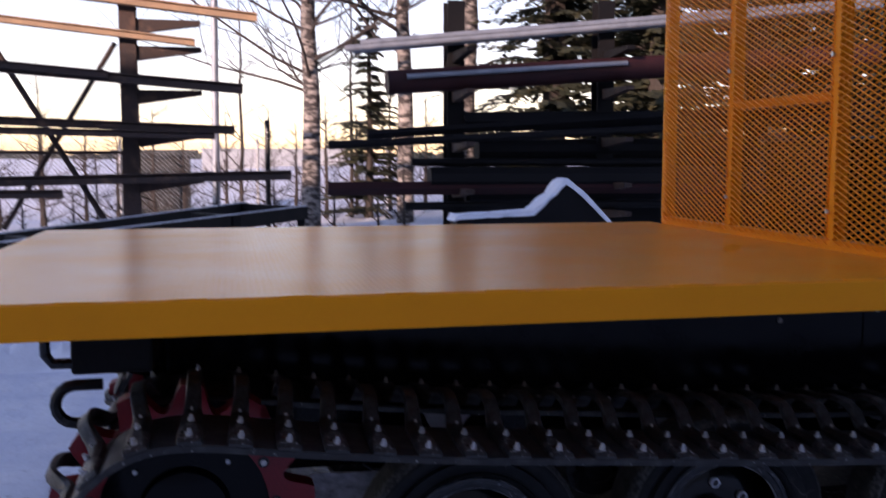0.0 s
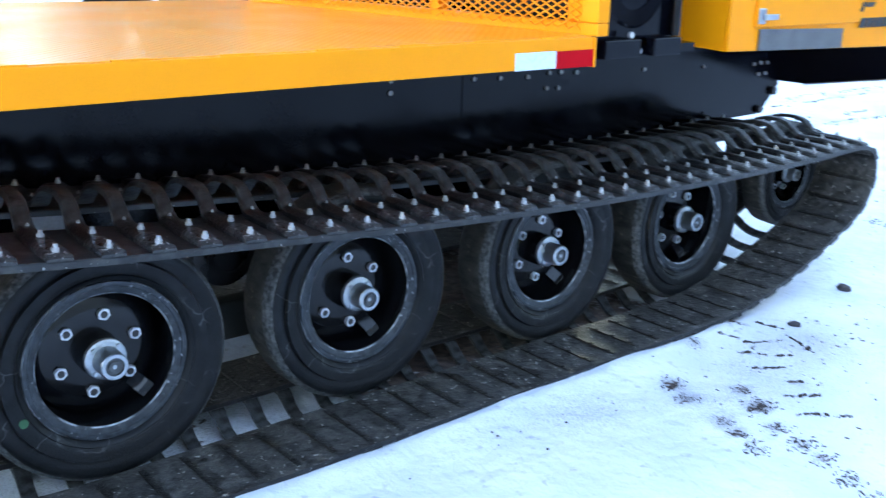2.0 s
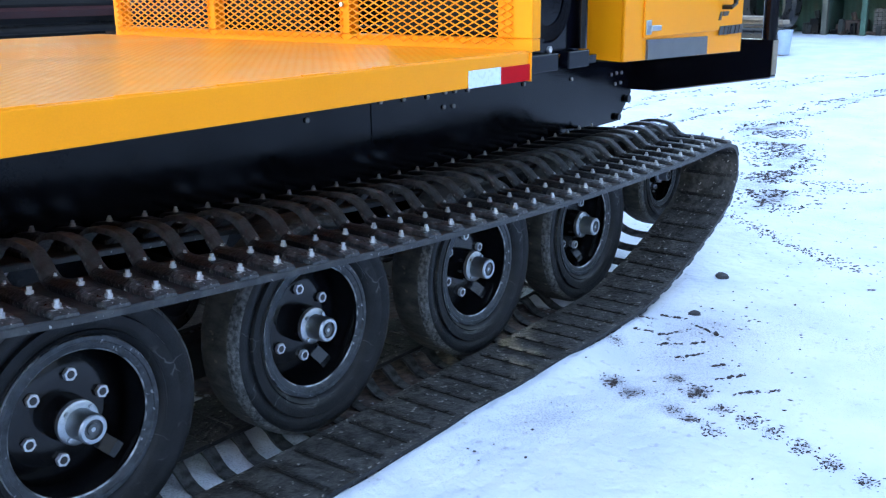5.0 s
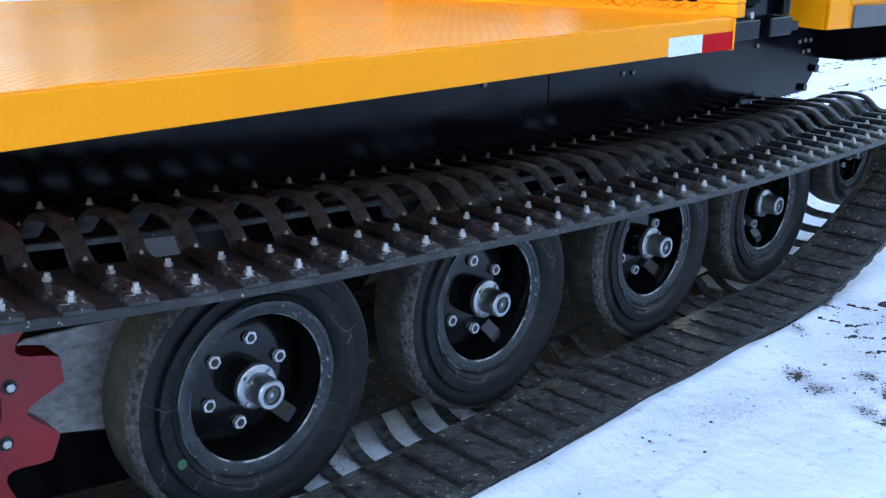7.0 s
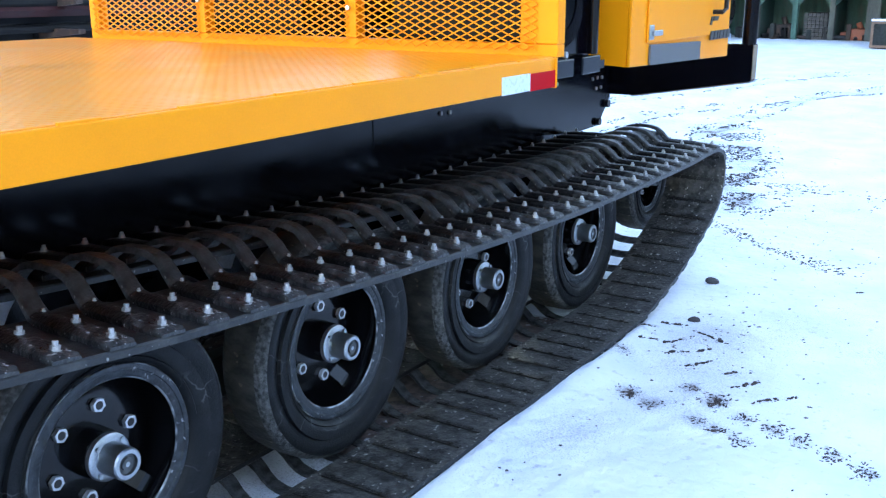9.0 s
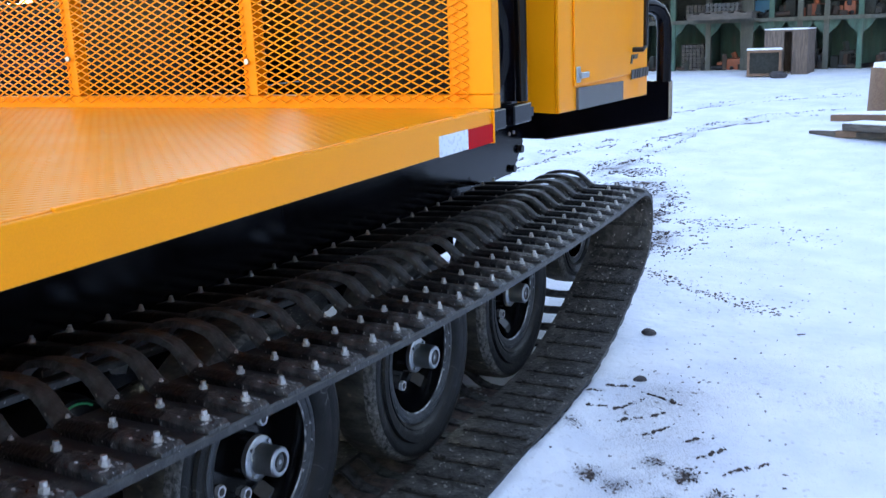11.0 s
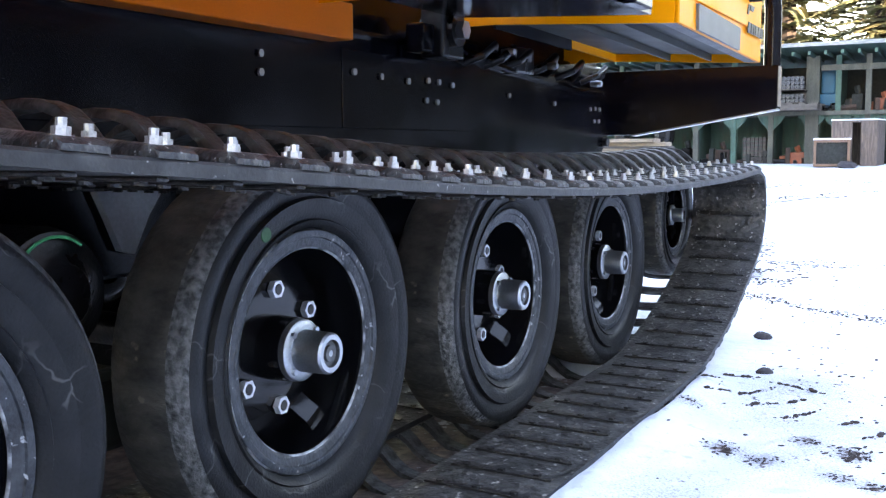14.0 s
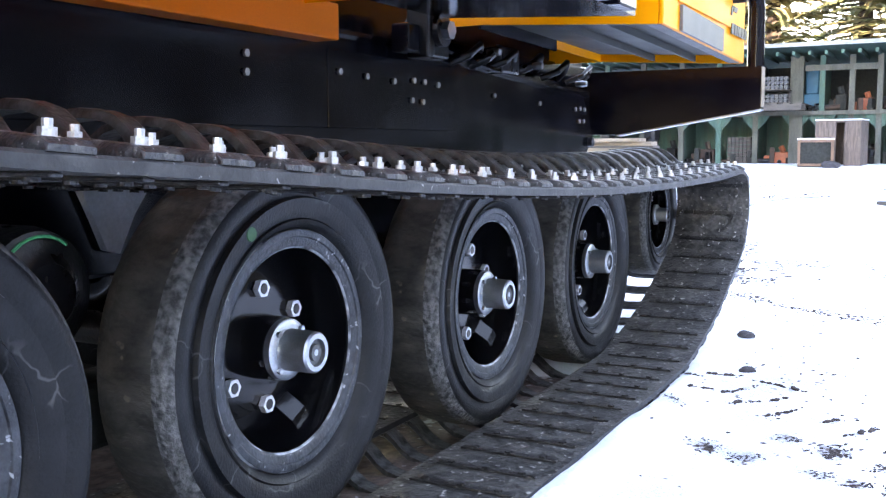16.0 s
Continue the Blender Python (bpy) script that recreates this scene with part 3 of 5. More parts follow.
# machinery below the cab
part("pivot_lug", lathe(bmesh.new(), [(0, 0), (0.05, 0), (0.05, 0.12), (0, 0.12)], 20), DARK, carrier).matrix_local = pose(2.1, 0.40, 1.105)
part("pivot_bolt", hexagon(bmesh.new(), 0.03, -0.025, 0), ZINC, carrier).matrix_local = pose(2.1, 0.40, 1.105)
part("pivot_bracket", new_box(2.03, 2.17, 0.42, 0.5, 1.02, 1.17, bevel=0.008), DARK, carrier)
part("pivot_bracket", new_box(1.94, 2.02, 0.44, 0.5, 1.03, 1.117, bevel=0.008), BLACK, carrier)
for i, (x, r) in enumerate(((2.4, 0.013), (2.55, 0.016), (2.7, 0.013), (2.95, 0.017), (3.25, 0.014), (3.55, 0.012))):
    bm = tube(bmesh.new(), [(x, 0.55, 1.03), (x + 0.03, 0.48, 1.06), (x + 0.1, 0.47, 1.10), (x + 0.2, 0.52, 1.07), (x + 0.28, 0.6, 1.03)], r, 12)
    part("hydraulic_hose", bm, DARK, carrier, smooth=True)
for x, y, z in ((2.62, 0.47, 1.085), (2.98, 0.45, 1.06), (3.52, 0.46, 1.02)):
    part("hose_fitting", lathe(bmesh.new(), [(0, -0.02), (0.012, -0.02), (0.016, 0.0), (0.012, 0.03), (0, 0.03)], 10), ZINC, carrier).location = (x, y, z)
part("valve_block", new_box(2.75, 2.92, 0.5, 0.72, 1.02, 1.12, bevel=0.01), DARK, carrier)
part("cab_subframe", new_box(1.6, 3.9, 0.6, 1.06, 1.065, 1.25, bevel=0.006), BLACK, carrier)
part("front_frame_rail", new_box(2.2, 3.9, 0.57, 0.595, 1.02, 1.12, bevel=0.01), BLACK, carrier)

# black air box between headboard and cab
part("air_box", new_box(1.53, 2.01, -0.19, 0.35, 1.155, 2.45, bevel=0.012), BLACK, carrier, "glossy black upright air box")
ledge = new_box(1.44, 2.12, -0.2, 0.42, 0.0, 1.0)
for v in ledge.verts:
    v.co.z = 1.112 + 0.055 * (v.co.y + 0.2) + 0.03 * round(v.co.z)
part("air_box_ledge", ledge, BLACK, carrier)
for x0, x1 in ((1.594, 1.773), (1.841, 1.99)):
    part("air_box_lug", new_box(x0, x1, -0.243, -0.203, 1.108, 1.17, bevel=0.005), BLACK, carrier)
part("lug_bolt", hexagon(bmesh.new(), 0.012, -0.01, 0), NUT, carrier).matrix_local = pose(1.73, -0.225, 1.183)
part("lug_bolt", hexagon(bmesh.new(), 0.011, -0.012, 0), NUT, carrier).matrix_local = pose(1.805, -0.2, 1.125)
part("fan_shroud", lathe(bmesh.new(), [(0.10, -0.003), (0.15, -0.006), (0.16, 0.0), (0.16, 0.01)], 32), BLACK, carrier).matrix_local = pose(1.78, -0.191, 1.36)
part("air_box_pipe", tube(bmesh.new(), [(1.982, -0.212, 1.172), (1.982, -0.212, 2.3)], 0.02, 12), BLACK_RIM, carrier, smooth=True)

# cab side box
CAB0, CAB1, CY = 2.265, 3.486, -0.24


def sill(x, y=CY):
    return 1.104 - 0.0235 * (x - CAB0) + 0.055 * (y - CY)


def sloped(x0, x1, y0, y1, lift, thick, mat, name, label=""):
    """A flat panel that follows the sloping sill."""
    bm = new_box(x0, x1, y0, y1, 0.0, 1.0)
    for v in bm.verts:
        v.co.z = sill(v.co.x, v.co.y) + lift + thick * round(v.co.z)
    return part(name, bm, mat, carrier, label)


side = bmesh.new()
plate(side, [(CAB0, sill(CAB0)), (CAB1, sill(CAB1)), (CAB1, 2.5), (CAB0, 2.5)], "y", CY, CY + 0.014)
bmesh.ops.bevel(side, geom=list(side.edges), offset=0.004, segments=2, affect="EDGES", profile=0.5)
part("cab_side", side, YELLOW, carrier, "glossy yellow cab side")
part("cab_rear", plate(bmesh.new(), [(CY + 0.0145, sill(CAB0)), (0.36, sill(CAB0, 0.36)), (0.75, sill(CAB0, 0.36)), (0.75, 2.5), (CY + 0.0145, 2.5)], "x", CAB0, CAB0 + 0.012), YELLOW, carrier)
part("cab_front", plate(bmesh.new(), [(CY + 0.0145, sill(CAB1)), (0.36, sill(CAB1, 0.36)), (0.75, sill(CAB1, 0.36)), (0.75, 2.5), (CY + 0.0145, 2.5)], "x", CAB1 - 0.012, CAB1), YELLOW, carrier)
part("cab_roof", new_box(CAB0, CAB1, CY, 0.75, 2.5, 2.54, bevel=0.01), YELLOW, carrier)
sloped(CAB0 + 0.013, 2.95, 0.36, 0.372, -0.01, 0.2, BLACK, "cab_inner_wall")
sloped(2.952, CAB1 - 0.013, 0.36, 0.372, 0.0, 0.2, YELLOW, "cab_inner_wall")
sloped(CAB0 + 0.031, CAB1 - 0.031, CY + 0.06, 0.359, 0.03, 0.01, GREY_UNDER, "cab_floor", "grey primed underside")
for y in (-0.05, 0.12):
    sloped(CAB0 + 0.031, CAB1 - 0.02, y, y + 0.012, 0.004, 0.0255, GREY_UNDER, "floor_rib")
sloped(CAB0 + 0.013, CAB1 - 0.013, CY + 0.0145, CY + 0.058, 0.0, 0.006, GREY_PLATE, "floor_lip")
sloped(CAB0 + 0.013, CAB0 + 0.03, CY + 0.06, 0.359, 0.0, 0.008, GREY_UNDER, "floor_lip")
door = part("cab_door", new_box(2.42, 3.33, CY - 0.008, CY - 0.0005, 1.187, 2.35, bevel=0.004), YELLOW, carrier)
part("cab_step_plate", plate(bmesh.new(), [(2.452, 1.101), (3.05, 1.088), (3.05, 1.167), (2.452, 1.181)], "y", CY - 0.011, CY - 0.001), GREY_PLATE, carrier, "brushed grey kick plate")
part("door_latch", new_box(2.43, 2.475, CY - 0.014, CY - 0.008, 1.2, 1.258, bevel=0.003), ZINC, door, "chrome paddle latch")
part("latch_paddle", new_box(2.455, 2.545, CY - 0.024, CY - 0.0145, 1.214, 1.236, bevel=0.003), ZINC, door)
hd = tube(bmesh.new(), [(3.21, CY - 0.005, 1.29), (3.21, CY - 0.05, 1.29), (3.245, CY - 0.055, 1.305), (3.245, CY - 0.055, 1.5), (3.23, CY - 0.05, 1.53), (3.21, CY - 0.005, 1.53)], 0.011, 8)
part("grab_handle", hd, DARK, carrier, smooth=True)
lg = bmesh.new()      # the maker's mark as plain shapes
for k, (x0, w) in enumerate(((3.175, 0.048), (3.232, 0.038), (3.278, 0.026), (3.312, 0.046), (3.366, 0.042), (3.416, 0.045))):
    plate(lg, [(x0, 1.165), (x0 + w, 1.165), (x0 + w + 0.012, 1.205), (x0 + 0.012, 1.205)], "y", CY - 0.0115, CY - 0.0085)
part("model_decal", lg, LOGO, carrier, "dark slanted decal bars")
lg = bmesh.new()
plate(lg, [(3.165, 1.232), (3.19, 1.232), (3.21, 1.27), (3.185, 1.27)], "y", CY - 0.0115, CY - 0.0085)
plate(lg, [(3.21, 1.25), (3.27, 1.25), (3.29, 1.27), (3.22, 1.27)], "y", CY - 0.0115, CY - 0.0085)
part("emblem_decal", lg, LOGO, carrier)
part("work_lamp_box", new_box(3.56, 3.75, CY + 0.0, CY + 0.16, 1.52, 1.62, bevel=0.01), YELLOW, carrier)

# engine cover behind the headboard
part("engine_cover", new_box(1.75, 2.6, 0.95, 1.5, 1.13, 1.62, bevel=0.02), BLACK, carrier)
part("cab_back_window", new_box(2.225, 2.245, 0.1, 0.68, 1.75, 2.35, bevel=0.01), GLASS, carrier)
part("cab_inner_side", new_box(2.278, 3.473, 0.738, 0.75, 1.31, 2.5), YELLOW, carrier)

# front bumper
bp = bmesh.new()
plate(bp, [(-0.222, 1.103), (2 * YC + 0.222, 1.103), (2 * YC + 0.222, 0.91), (2 * YC - 0.45, 0.80), (0.45, 0.80), (-0.222, 0.91)], "x", 3.985, 4.065)
part("front_bumper", bp, BLACK, carrier, "deep glossy black bumper beam")
part("bumper_edge_strip", plate(bmesh.new(), [(-0.2225, 0.91), (0.45, 0.80), (0.45, 0.793), (-0.2225, 0.903)], "x", 3.983, 4.067), ZINC, carrier)
part("bumper_end_plate", new_box(3.99, 4.06, -0.2265, -0.2225, 0.92, 1.10), END_PLATE, carrier, "tan plate on the bumper end")
gp = tube(bmesh.new(), [(4.02, -0.19, 1.10), (4.02, -0.19, 1.36), (4.01, -0.185, 1.42), (3.98, -0.17, 1.46), (3.92, -0.14, 1.48), (3.78, -0.08, 1.485), (3.6, 0.0, 1.485)], 0.038, 16)
part("guard_pipe", gp, BLACK, carrier, "black bent guard pipe", smooth=True)
part("bumper_reflector", new_box(4.0655, 4.069, -0.2, 0.1, 1.0, 1.05), TAPE_R, carrier)

# rear hitch
hk = tube(bmesh.new(), [(-1.07, -0.05, 1.08), (-1.15, -0.05, 1.085), (-1.168, -0.05, 1.06), (-1.168, -0.05, 1.025), (-1.15, -0.05, 1.0), (-1.07, -0.05, 1.0)], 0.014, 8)
part("tie_down_loop", hk, DARK, carrier, smooth=True)
hk = tube(bmesh.new(), [(-1.06, 0.2, 0.885)] + [(-1.135 - 0.055 * math.sin(a), 0.2, 0.83 + 0.055 * math.cos(a)) for a in np.linspace(0, math.pi, 9)] + [(-1.06, 0.2, 0.775)], 0.017, 8)
part("tow_loop", hk, DARK, carrier, smooth=True)
part("rear_bracket", new_box(-1.105, -0.9, -0.065, 0.5, 0.97, 1.108, bevel=0.01), PIPE_DARK, carrier)

# ---- wheels ----
tyre_profile = [(0.228, 0.052), (0.236, 0.040), (0.244, 0.036), (0.247, 0.0395), (0.252, 0.0365), (0.264, 0.033), (0.284, 0.030), (0.288, 0.040), (0.30, 0.036), (0.318, 0.031), (0.332, 0.035), (0.344, 0.048), (0.350, 0.068), (0.351, 0.10),
                (0.351, 0.158), (0.346, 0.188), (0.33, 0.206), (0.27, 0.216), (0.228, 0.21)]
tbm = lathe(bmesh.new(), tyre_profile, 72)
TYRE = mesh_of("tyre", tbm, [RUBBER, TREAD, SHOULDER], smooth=True)
for p in TYRE.polygons:
    c = p.center
    if math.hypot(c.x, c.z) > 0.336:
        p.material_index = 1 if c.y > 0.07 else 2
RIM = mesh_of("rim", lathe(bmesh.new(), [(0.226, 0.212), (0.205, 0.21), (0.19, 0.20), (0.186, 0.155), (0.172, 0.145), (0.15, 0.134), (0.1, 0.13), (0.062, 0.13), (0.06, 0.08), (0.0, 0.08)], 64), BLACK_RIM, True)
LIP = mesh_of("rim_edge", lathe(bmesh.new(), [(0.1885, 0.17), (0.189, 0.066), (0.1905, 0.058), (0.194, 0.054), (0.2, 0.0525), (0.211, 0.0505), (0.213, 0.0475), (0.217, 0.0465), (0.2255, 0.0475), (0.2285, 0.053), (0.2285, 0.07)], 72), [BLACK_RIM, RIM_EDGE, FLANGE], True)
for p in LIP.polygons:
    r = math.hypot(p.center.x, p.center.z)
    p.material_index = 0 if p.center.y > 0.06 else 1 if r < 0.1945 or r > 0.2245 else 2
HUB = mesh_of("hub", lathe(bmesh.new(), [(0.058, 0.079), (0.058, 0.066), (0.054, 0.063), (0.04, 0.062), (0.0385, 0.004), (0.035, 0.0), (0.026, 0.0), (0.025, 0.008), (0.016, 0.008), (0.015, 0.002), (0.006, 0.002), (0.0, 0.004)], 36), [ZINC, HUB_CORE], True)
for p in HUB.polygons:
    if 0.007 < math.hypot(p.center.x, p.center.z) < 0.0258:
        p.material_index = 1
HUB_SCREW = mesh_of("hub_screw", hexagon(bmesh.new(), 0.006, 0.056, 0.064), ZINC)
NUTM = mesh_of("wheel_nut", hexagon(bmesh.new(), 0.0178, 0.116, 0.129), WHEEL_NUT)
STUD = mesh_of("stud_end", lathe(bmesh.new(), [(0, 0.1145), (0.0085, 0.1145), (0.0108, 0.116)], 12), LOGO)
BRACKET = mesh_of("rim_bracket", plate(bmesh.new(), [(0.13, 0.134), (0.166, 0.104), (0.187, 0.098), (0.187, 0.15), (0.134, 0.14)], "z", -0.022, 0.022), BLACK_RIM)


def wheel(x, z, side, scale=1.0, spin=0.0):
    """side 1: the near track; -1: the far one, turned round."""
    w = part("wheel", TYRE, None, carrier, "black solid-rubber road wheel with zinc hub")
    w.matrix_local = pose(x, 0.0 if side > 0 else 2 * YC, z, 0, 0, 0 if side > 0 else 180) @ Matrix.Scale(scale, 4)
    for name, me in (("rim", RIM), ("rim_edge", LIP), ("hub", HUB)):
        part(name, me, None, w)
    part("rim_bracket", BRACKET, None, w).matrix_local = pose(0, 0, 0, 0, 62 + spin, 0)
    for k in range(6):
        if k == 1 and 0.8 < x < 0.9:      # this nut is missing
            continue
        a = math.radians(92 + 60 * k + spin)
        part("wheel_nut", NUTM, None, w, "bright steel wheel nut").matrix_local = pose(0.112 * math.cos(a), 0, 0.112 * math.sin(a), 0, spin * 3, 0)
        part("stud_end", STUD, None, w).location = (0.112 * math.cos(a), 0, 0.112 * math.sin(a))
    for k in range(4):
        a = math.radians(45 + 90 * k)
        part("hub_screw", HUB_SCREW, None, w).location = (0.0485 * math.cos(a), 0, 0.0485 * math.sin(a))
    return w


DOT = mesh_of("paint_mark", lathe(bmesh.new(), [(0, 0.0), (0.0125, 0.0), (0.0135, 0.002)], 14), GREEN_DOT)
WHEELS = [(0.0, 0.355, 1.0, -14), (0.829, 0.37, 1.0, 0), (1.70, 0.358, 1.0, -8), (2.529, 0.355, 1.0, 14), (3.272, 0.468, 0.70, 20)]
for x, z, s, spin in WHEELS:
    w = wheel(x, z, 1, s, spin)
    if x < 1.0:
        part("paint_mark", DOT, None, w, "green paint dot").location = (-0.237, 0.0318, -0.109) if x < 0.5 else (-0.141, 0.0298, 0.229)
    wheel(x, z, -1, s, spin)

# axles, walking beams, drive
for x, z, *_ in WHEELS:
    part("axle", tube(bmesh.new(), [(x, 0.1, z), (x, 2 * YC - 0.1, z)], 0.035, 12), DARK, carrier, smooth=True)
for x0, x1 in ((0.0, 0.829), (1.70, 2.529)):
    part("walking_beam", new_box(x0 - 0.02, x1 + 0.08, 0.39, 0.47, 0.175, 0.31, bevel=0.012), GREY_UNDER, carrier, "grey walking beam")
for x in (0.0, 0.83, 1.70, 2.53):
    part("beam_hanger", plate(bmesh.new(), [(x - 0.06, 0.66 if x < 1 else 0.61), (x + 0.125, 0.66 if x < 1 else 0.61), (x + 0.08, 0.605), (x + 0.035, 0.525), (x + 0.0, 0.535), (x - 0.03, 0.6)], "y", 0.526, 0.545), HANGER, carrier, "pale grey hanger plate")
# sloped black plate that fills the dark area below the inner guard
part("lower_dark_plate", plate(bmesh.new(), [(-0.68, 0.36), (-0.05, 0.178), (-0.05, 0.06), (-0.68, 0.16)], "y", 0.312, 0.45), BLACK, carrier)
part("inner_guard", plate(bmesh.new(), [(-0.545, 0.50), (-0.455, 0.545), (0.0, 0.525), (0.0, 0.182), (-0.53, 0.322)], "y", 0.30, 0.311), FROST, carrier, "frosted grey steel inner guard plate")
part("inner_frame", new_box(-0.55, 2.0, 0.547, 0.61, 0.485, 0.717), BLACK, carrier)
part("inner_frame", new_box(2.003, 3.0, 0.547, 0.61, 0.40, 0.717), BLACK, carrier)
mo = lathe(bmesh.new(), [(0, 0.23), (0.06, 0.23), (0.08, 0.25), (0.12, 0.26), (0.13, 0.30), (0.13, 0.55), (0.0, 0.55)], 28)
part("drive_motor", mo, DARK, carrier, smooth=True).matrix_local = pose(0.5, 0.10, 0.50) @ Matrix.Scale(0.9, 4)
part("hose", tube(bmesh.new(), [(0.5 + 0.085 * math.cos(a), 0.325, 0.515 + 0.085 * math.sin(a)) for a in np.linspace(0.9, 2.4, 9)], 0.003, 6), GREEN_HOSE, carrier, smooth=True)

# sprockets
SPR = (-0.835, 0.535)


def sprocket(side):
    y0 = 0.07
    outline = []
    teeth = 13
    for k in range(teeth * 12):
        a = 2 * math.pi * k / (teeth * 12)
        p = abs((a * teeth / (2 * math.pi) + 0.5) % 1.0 - 0.5) * 2
        dip = 0.0 if p < 0.42 else math.sin((p - 0.42) / 0.58 * math.pi / 2) ** 0.7
        r = 0.366 - 0.078 * dip
        outline.append((r * math.cos(a), r * math.sin(a)))
    bm = bmesh.new()
    inner = [(0.235 * math.cos(2 * math.pi * k / (teeth * 12)), 0.235 * math.sin(2 * math.pi * k / (teeth * 12))) for k in range(teeth * 12)]
    rows = [[bm.verts.new((a, y, c)) for a, c in pts] for pts, y in ((outline, y0), (inner, y0), (inner, y0 + 0.08), (outline, y0 + 0.08))]
    n = len(outline)
    for i in range(4):
        a, c = rows[i], rows[(i + 1) % 4]
        for k in range(n):
            bm.faces.new((a[k], a[(k + 1) % n], c[(k + 1) % n], c[k]))
    bmesh.ops.recalc_face_normals(bm, faces=bm.faces)
    s = part("drive_sprocket", bm, RED, carrier, "red toothed drive sprocket")
    s.matrix_local = pose(SPR[0], 0 if side > 0 else 2 * YC, SPR[1], 0, -3, 0 if side > 0 else 180)
    part("sprocket_disc", lathe(bmesh.new(), [(0.24, 0.16), (0.24, 0.095), (0.13, 0.085), (0.12, 0.05), (0.06, 0.04), (0, 0.04)], 48), BLACK, s, smooth=True)
    b = mesh_of("sprocket_bolt", hexagon(bmesh.new(), 0.0095, y0 - 0.009, y0), NUT)
    washer = mesh_of("bolt_recess", lathe(bmesh.new(), [(0.0, y0 - 0.002), (0.016, y0 - 0.002), (0.017, y0 + 0.002)], 16), DARK)
    for k in range(teeth):
        a = 2 * math.pi * k / teeth
        part("sprocket_bolt", b, None, s).location = (0.255 * math.cos(a), 0, 0.255 * math.sin(a))
        part("bolt_recess", washer, None, s).location = (0.255 * math.cos(a), 0, 0.255 * math.sin(a))
    for k in range(8):
        a = 2 * math.pi * k / 8
        ob = part("disc_bolt", b, None, s)
        ob.matrix_local = pose(0.18 * math.cos(a), 0.035, 0.18 * math.sin(a)) @ Matrix.Scale(0.75, 4)


sprocket(1)
sprocket(-1)

# ---- tracks ----
LOOP = [(-0.835, 0.815), (-0.5, 0.777), (-0.1, 0.735), (0.3, 0.705), (0.8, 0.669), (1.3, 0.642), (1.8, 0.625), (2.4, 0.62), (2.9, 0.623), (3.15, 0.632), (3.3, 0.634), (3.39, 0.611),
        (3.434, 0.555), (3.438, 0.48), (3.4, 0.395), (3.31, 0.32), (3.1, 0.228), (2.87, 0.142), (2.6, 0.075), (2.35, 0.045), (1.5, 0.04), (0.3, 0.04), (-0.25, 0.045), (-0.55, 0.13),
        (-0.83, 0.255), (-1.02, 0.335), (-1.1, 0.45), (-1.115, 0.535), (-1.095, 0.65), (-1.0, 0.765)]


def smooth_loop(pts, per=24):
    out, n = [], len(pts)
    for i in range(n):
        p0, p1, p2, p3 = (Vector((*pts[(i + k) % n], 0)) for k in (-1, 0, 1, 2))
        for s in range(per):
            t = s / per
            out.append(0.5 * ((2 * p1) + (p2 - p0) * t + (2 * p0 - 5 * p1 + 4 * p2 - p3) * t * t + (3 * p1 - p0 - 3 * p2 + p3) * t ** 3))
    return out


loop = smooth_loop(LOOP)
run = [0.0]
for a, c in zip(loop, loop[1:] + loop[:1]):
    run.append(run[-1] + (c - a).length)
LENGTH = run[-1]
BARS = round(LENGTH / 0.121)


def on_loop(s):
    s %= LENGTH
    i = int(np.searchsorted(run, s, side="right")) - 1
    a, c = loop[i], loop[(i + 1) % len(loop)]
    p = a.lerp(c, (s - run[i]) / max(1e-9, run[i + 1] - run[i]))
    d = loop[(i + 2) % len(loop)] - loop[i - 1]
    d.normalize()
    return p, d


def track_pose(s):
    """Local x along the run, y across, z outwards."""
    p, d = on_loop(s)
    x, y = Vector((d.x, 0, d.y)), Vector((0, 1, 0))
    z = x.cross(y) * -1
    z = Vector((-d.y, 0, d.x))
    m = Matrix((x, y, z)).transposed().to_4x4()
    m.translation = (p.x, 0, p.y)
    return m


THICK = 0.018


def belt(y0, y1):
    bm = bmesh.new()
    rows = []
    for k in range(260):
        m = track_pose(LENGTH * k / 260)
        rows.append([bm.verts.new(m @ Vector((0, y, z))) for y, z in ((y0, 0), (y0, THICK - 0.004), (y0 + 0.004, THICK), (y1, THICK), (y1, 0))])
    for a, c in zip(rows, rows[1:] + rows[:1]):
        for k in range(5):
            bm.faces.new((a[k], a[(k + 1) % 5], c[(k + 1) % 5], c[k])).material_index = int(k == 4)
    bmesh.ops.recalc_face_normals(bm, faces=bm.faces)
    return bm


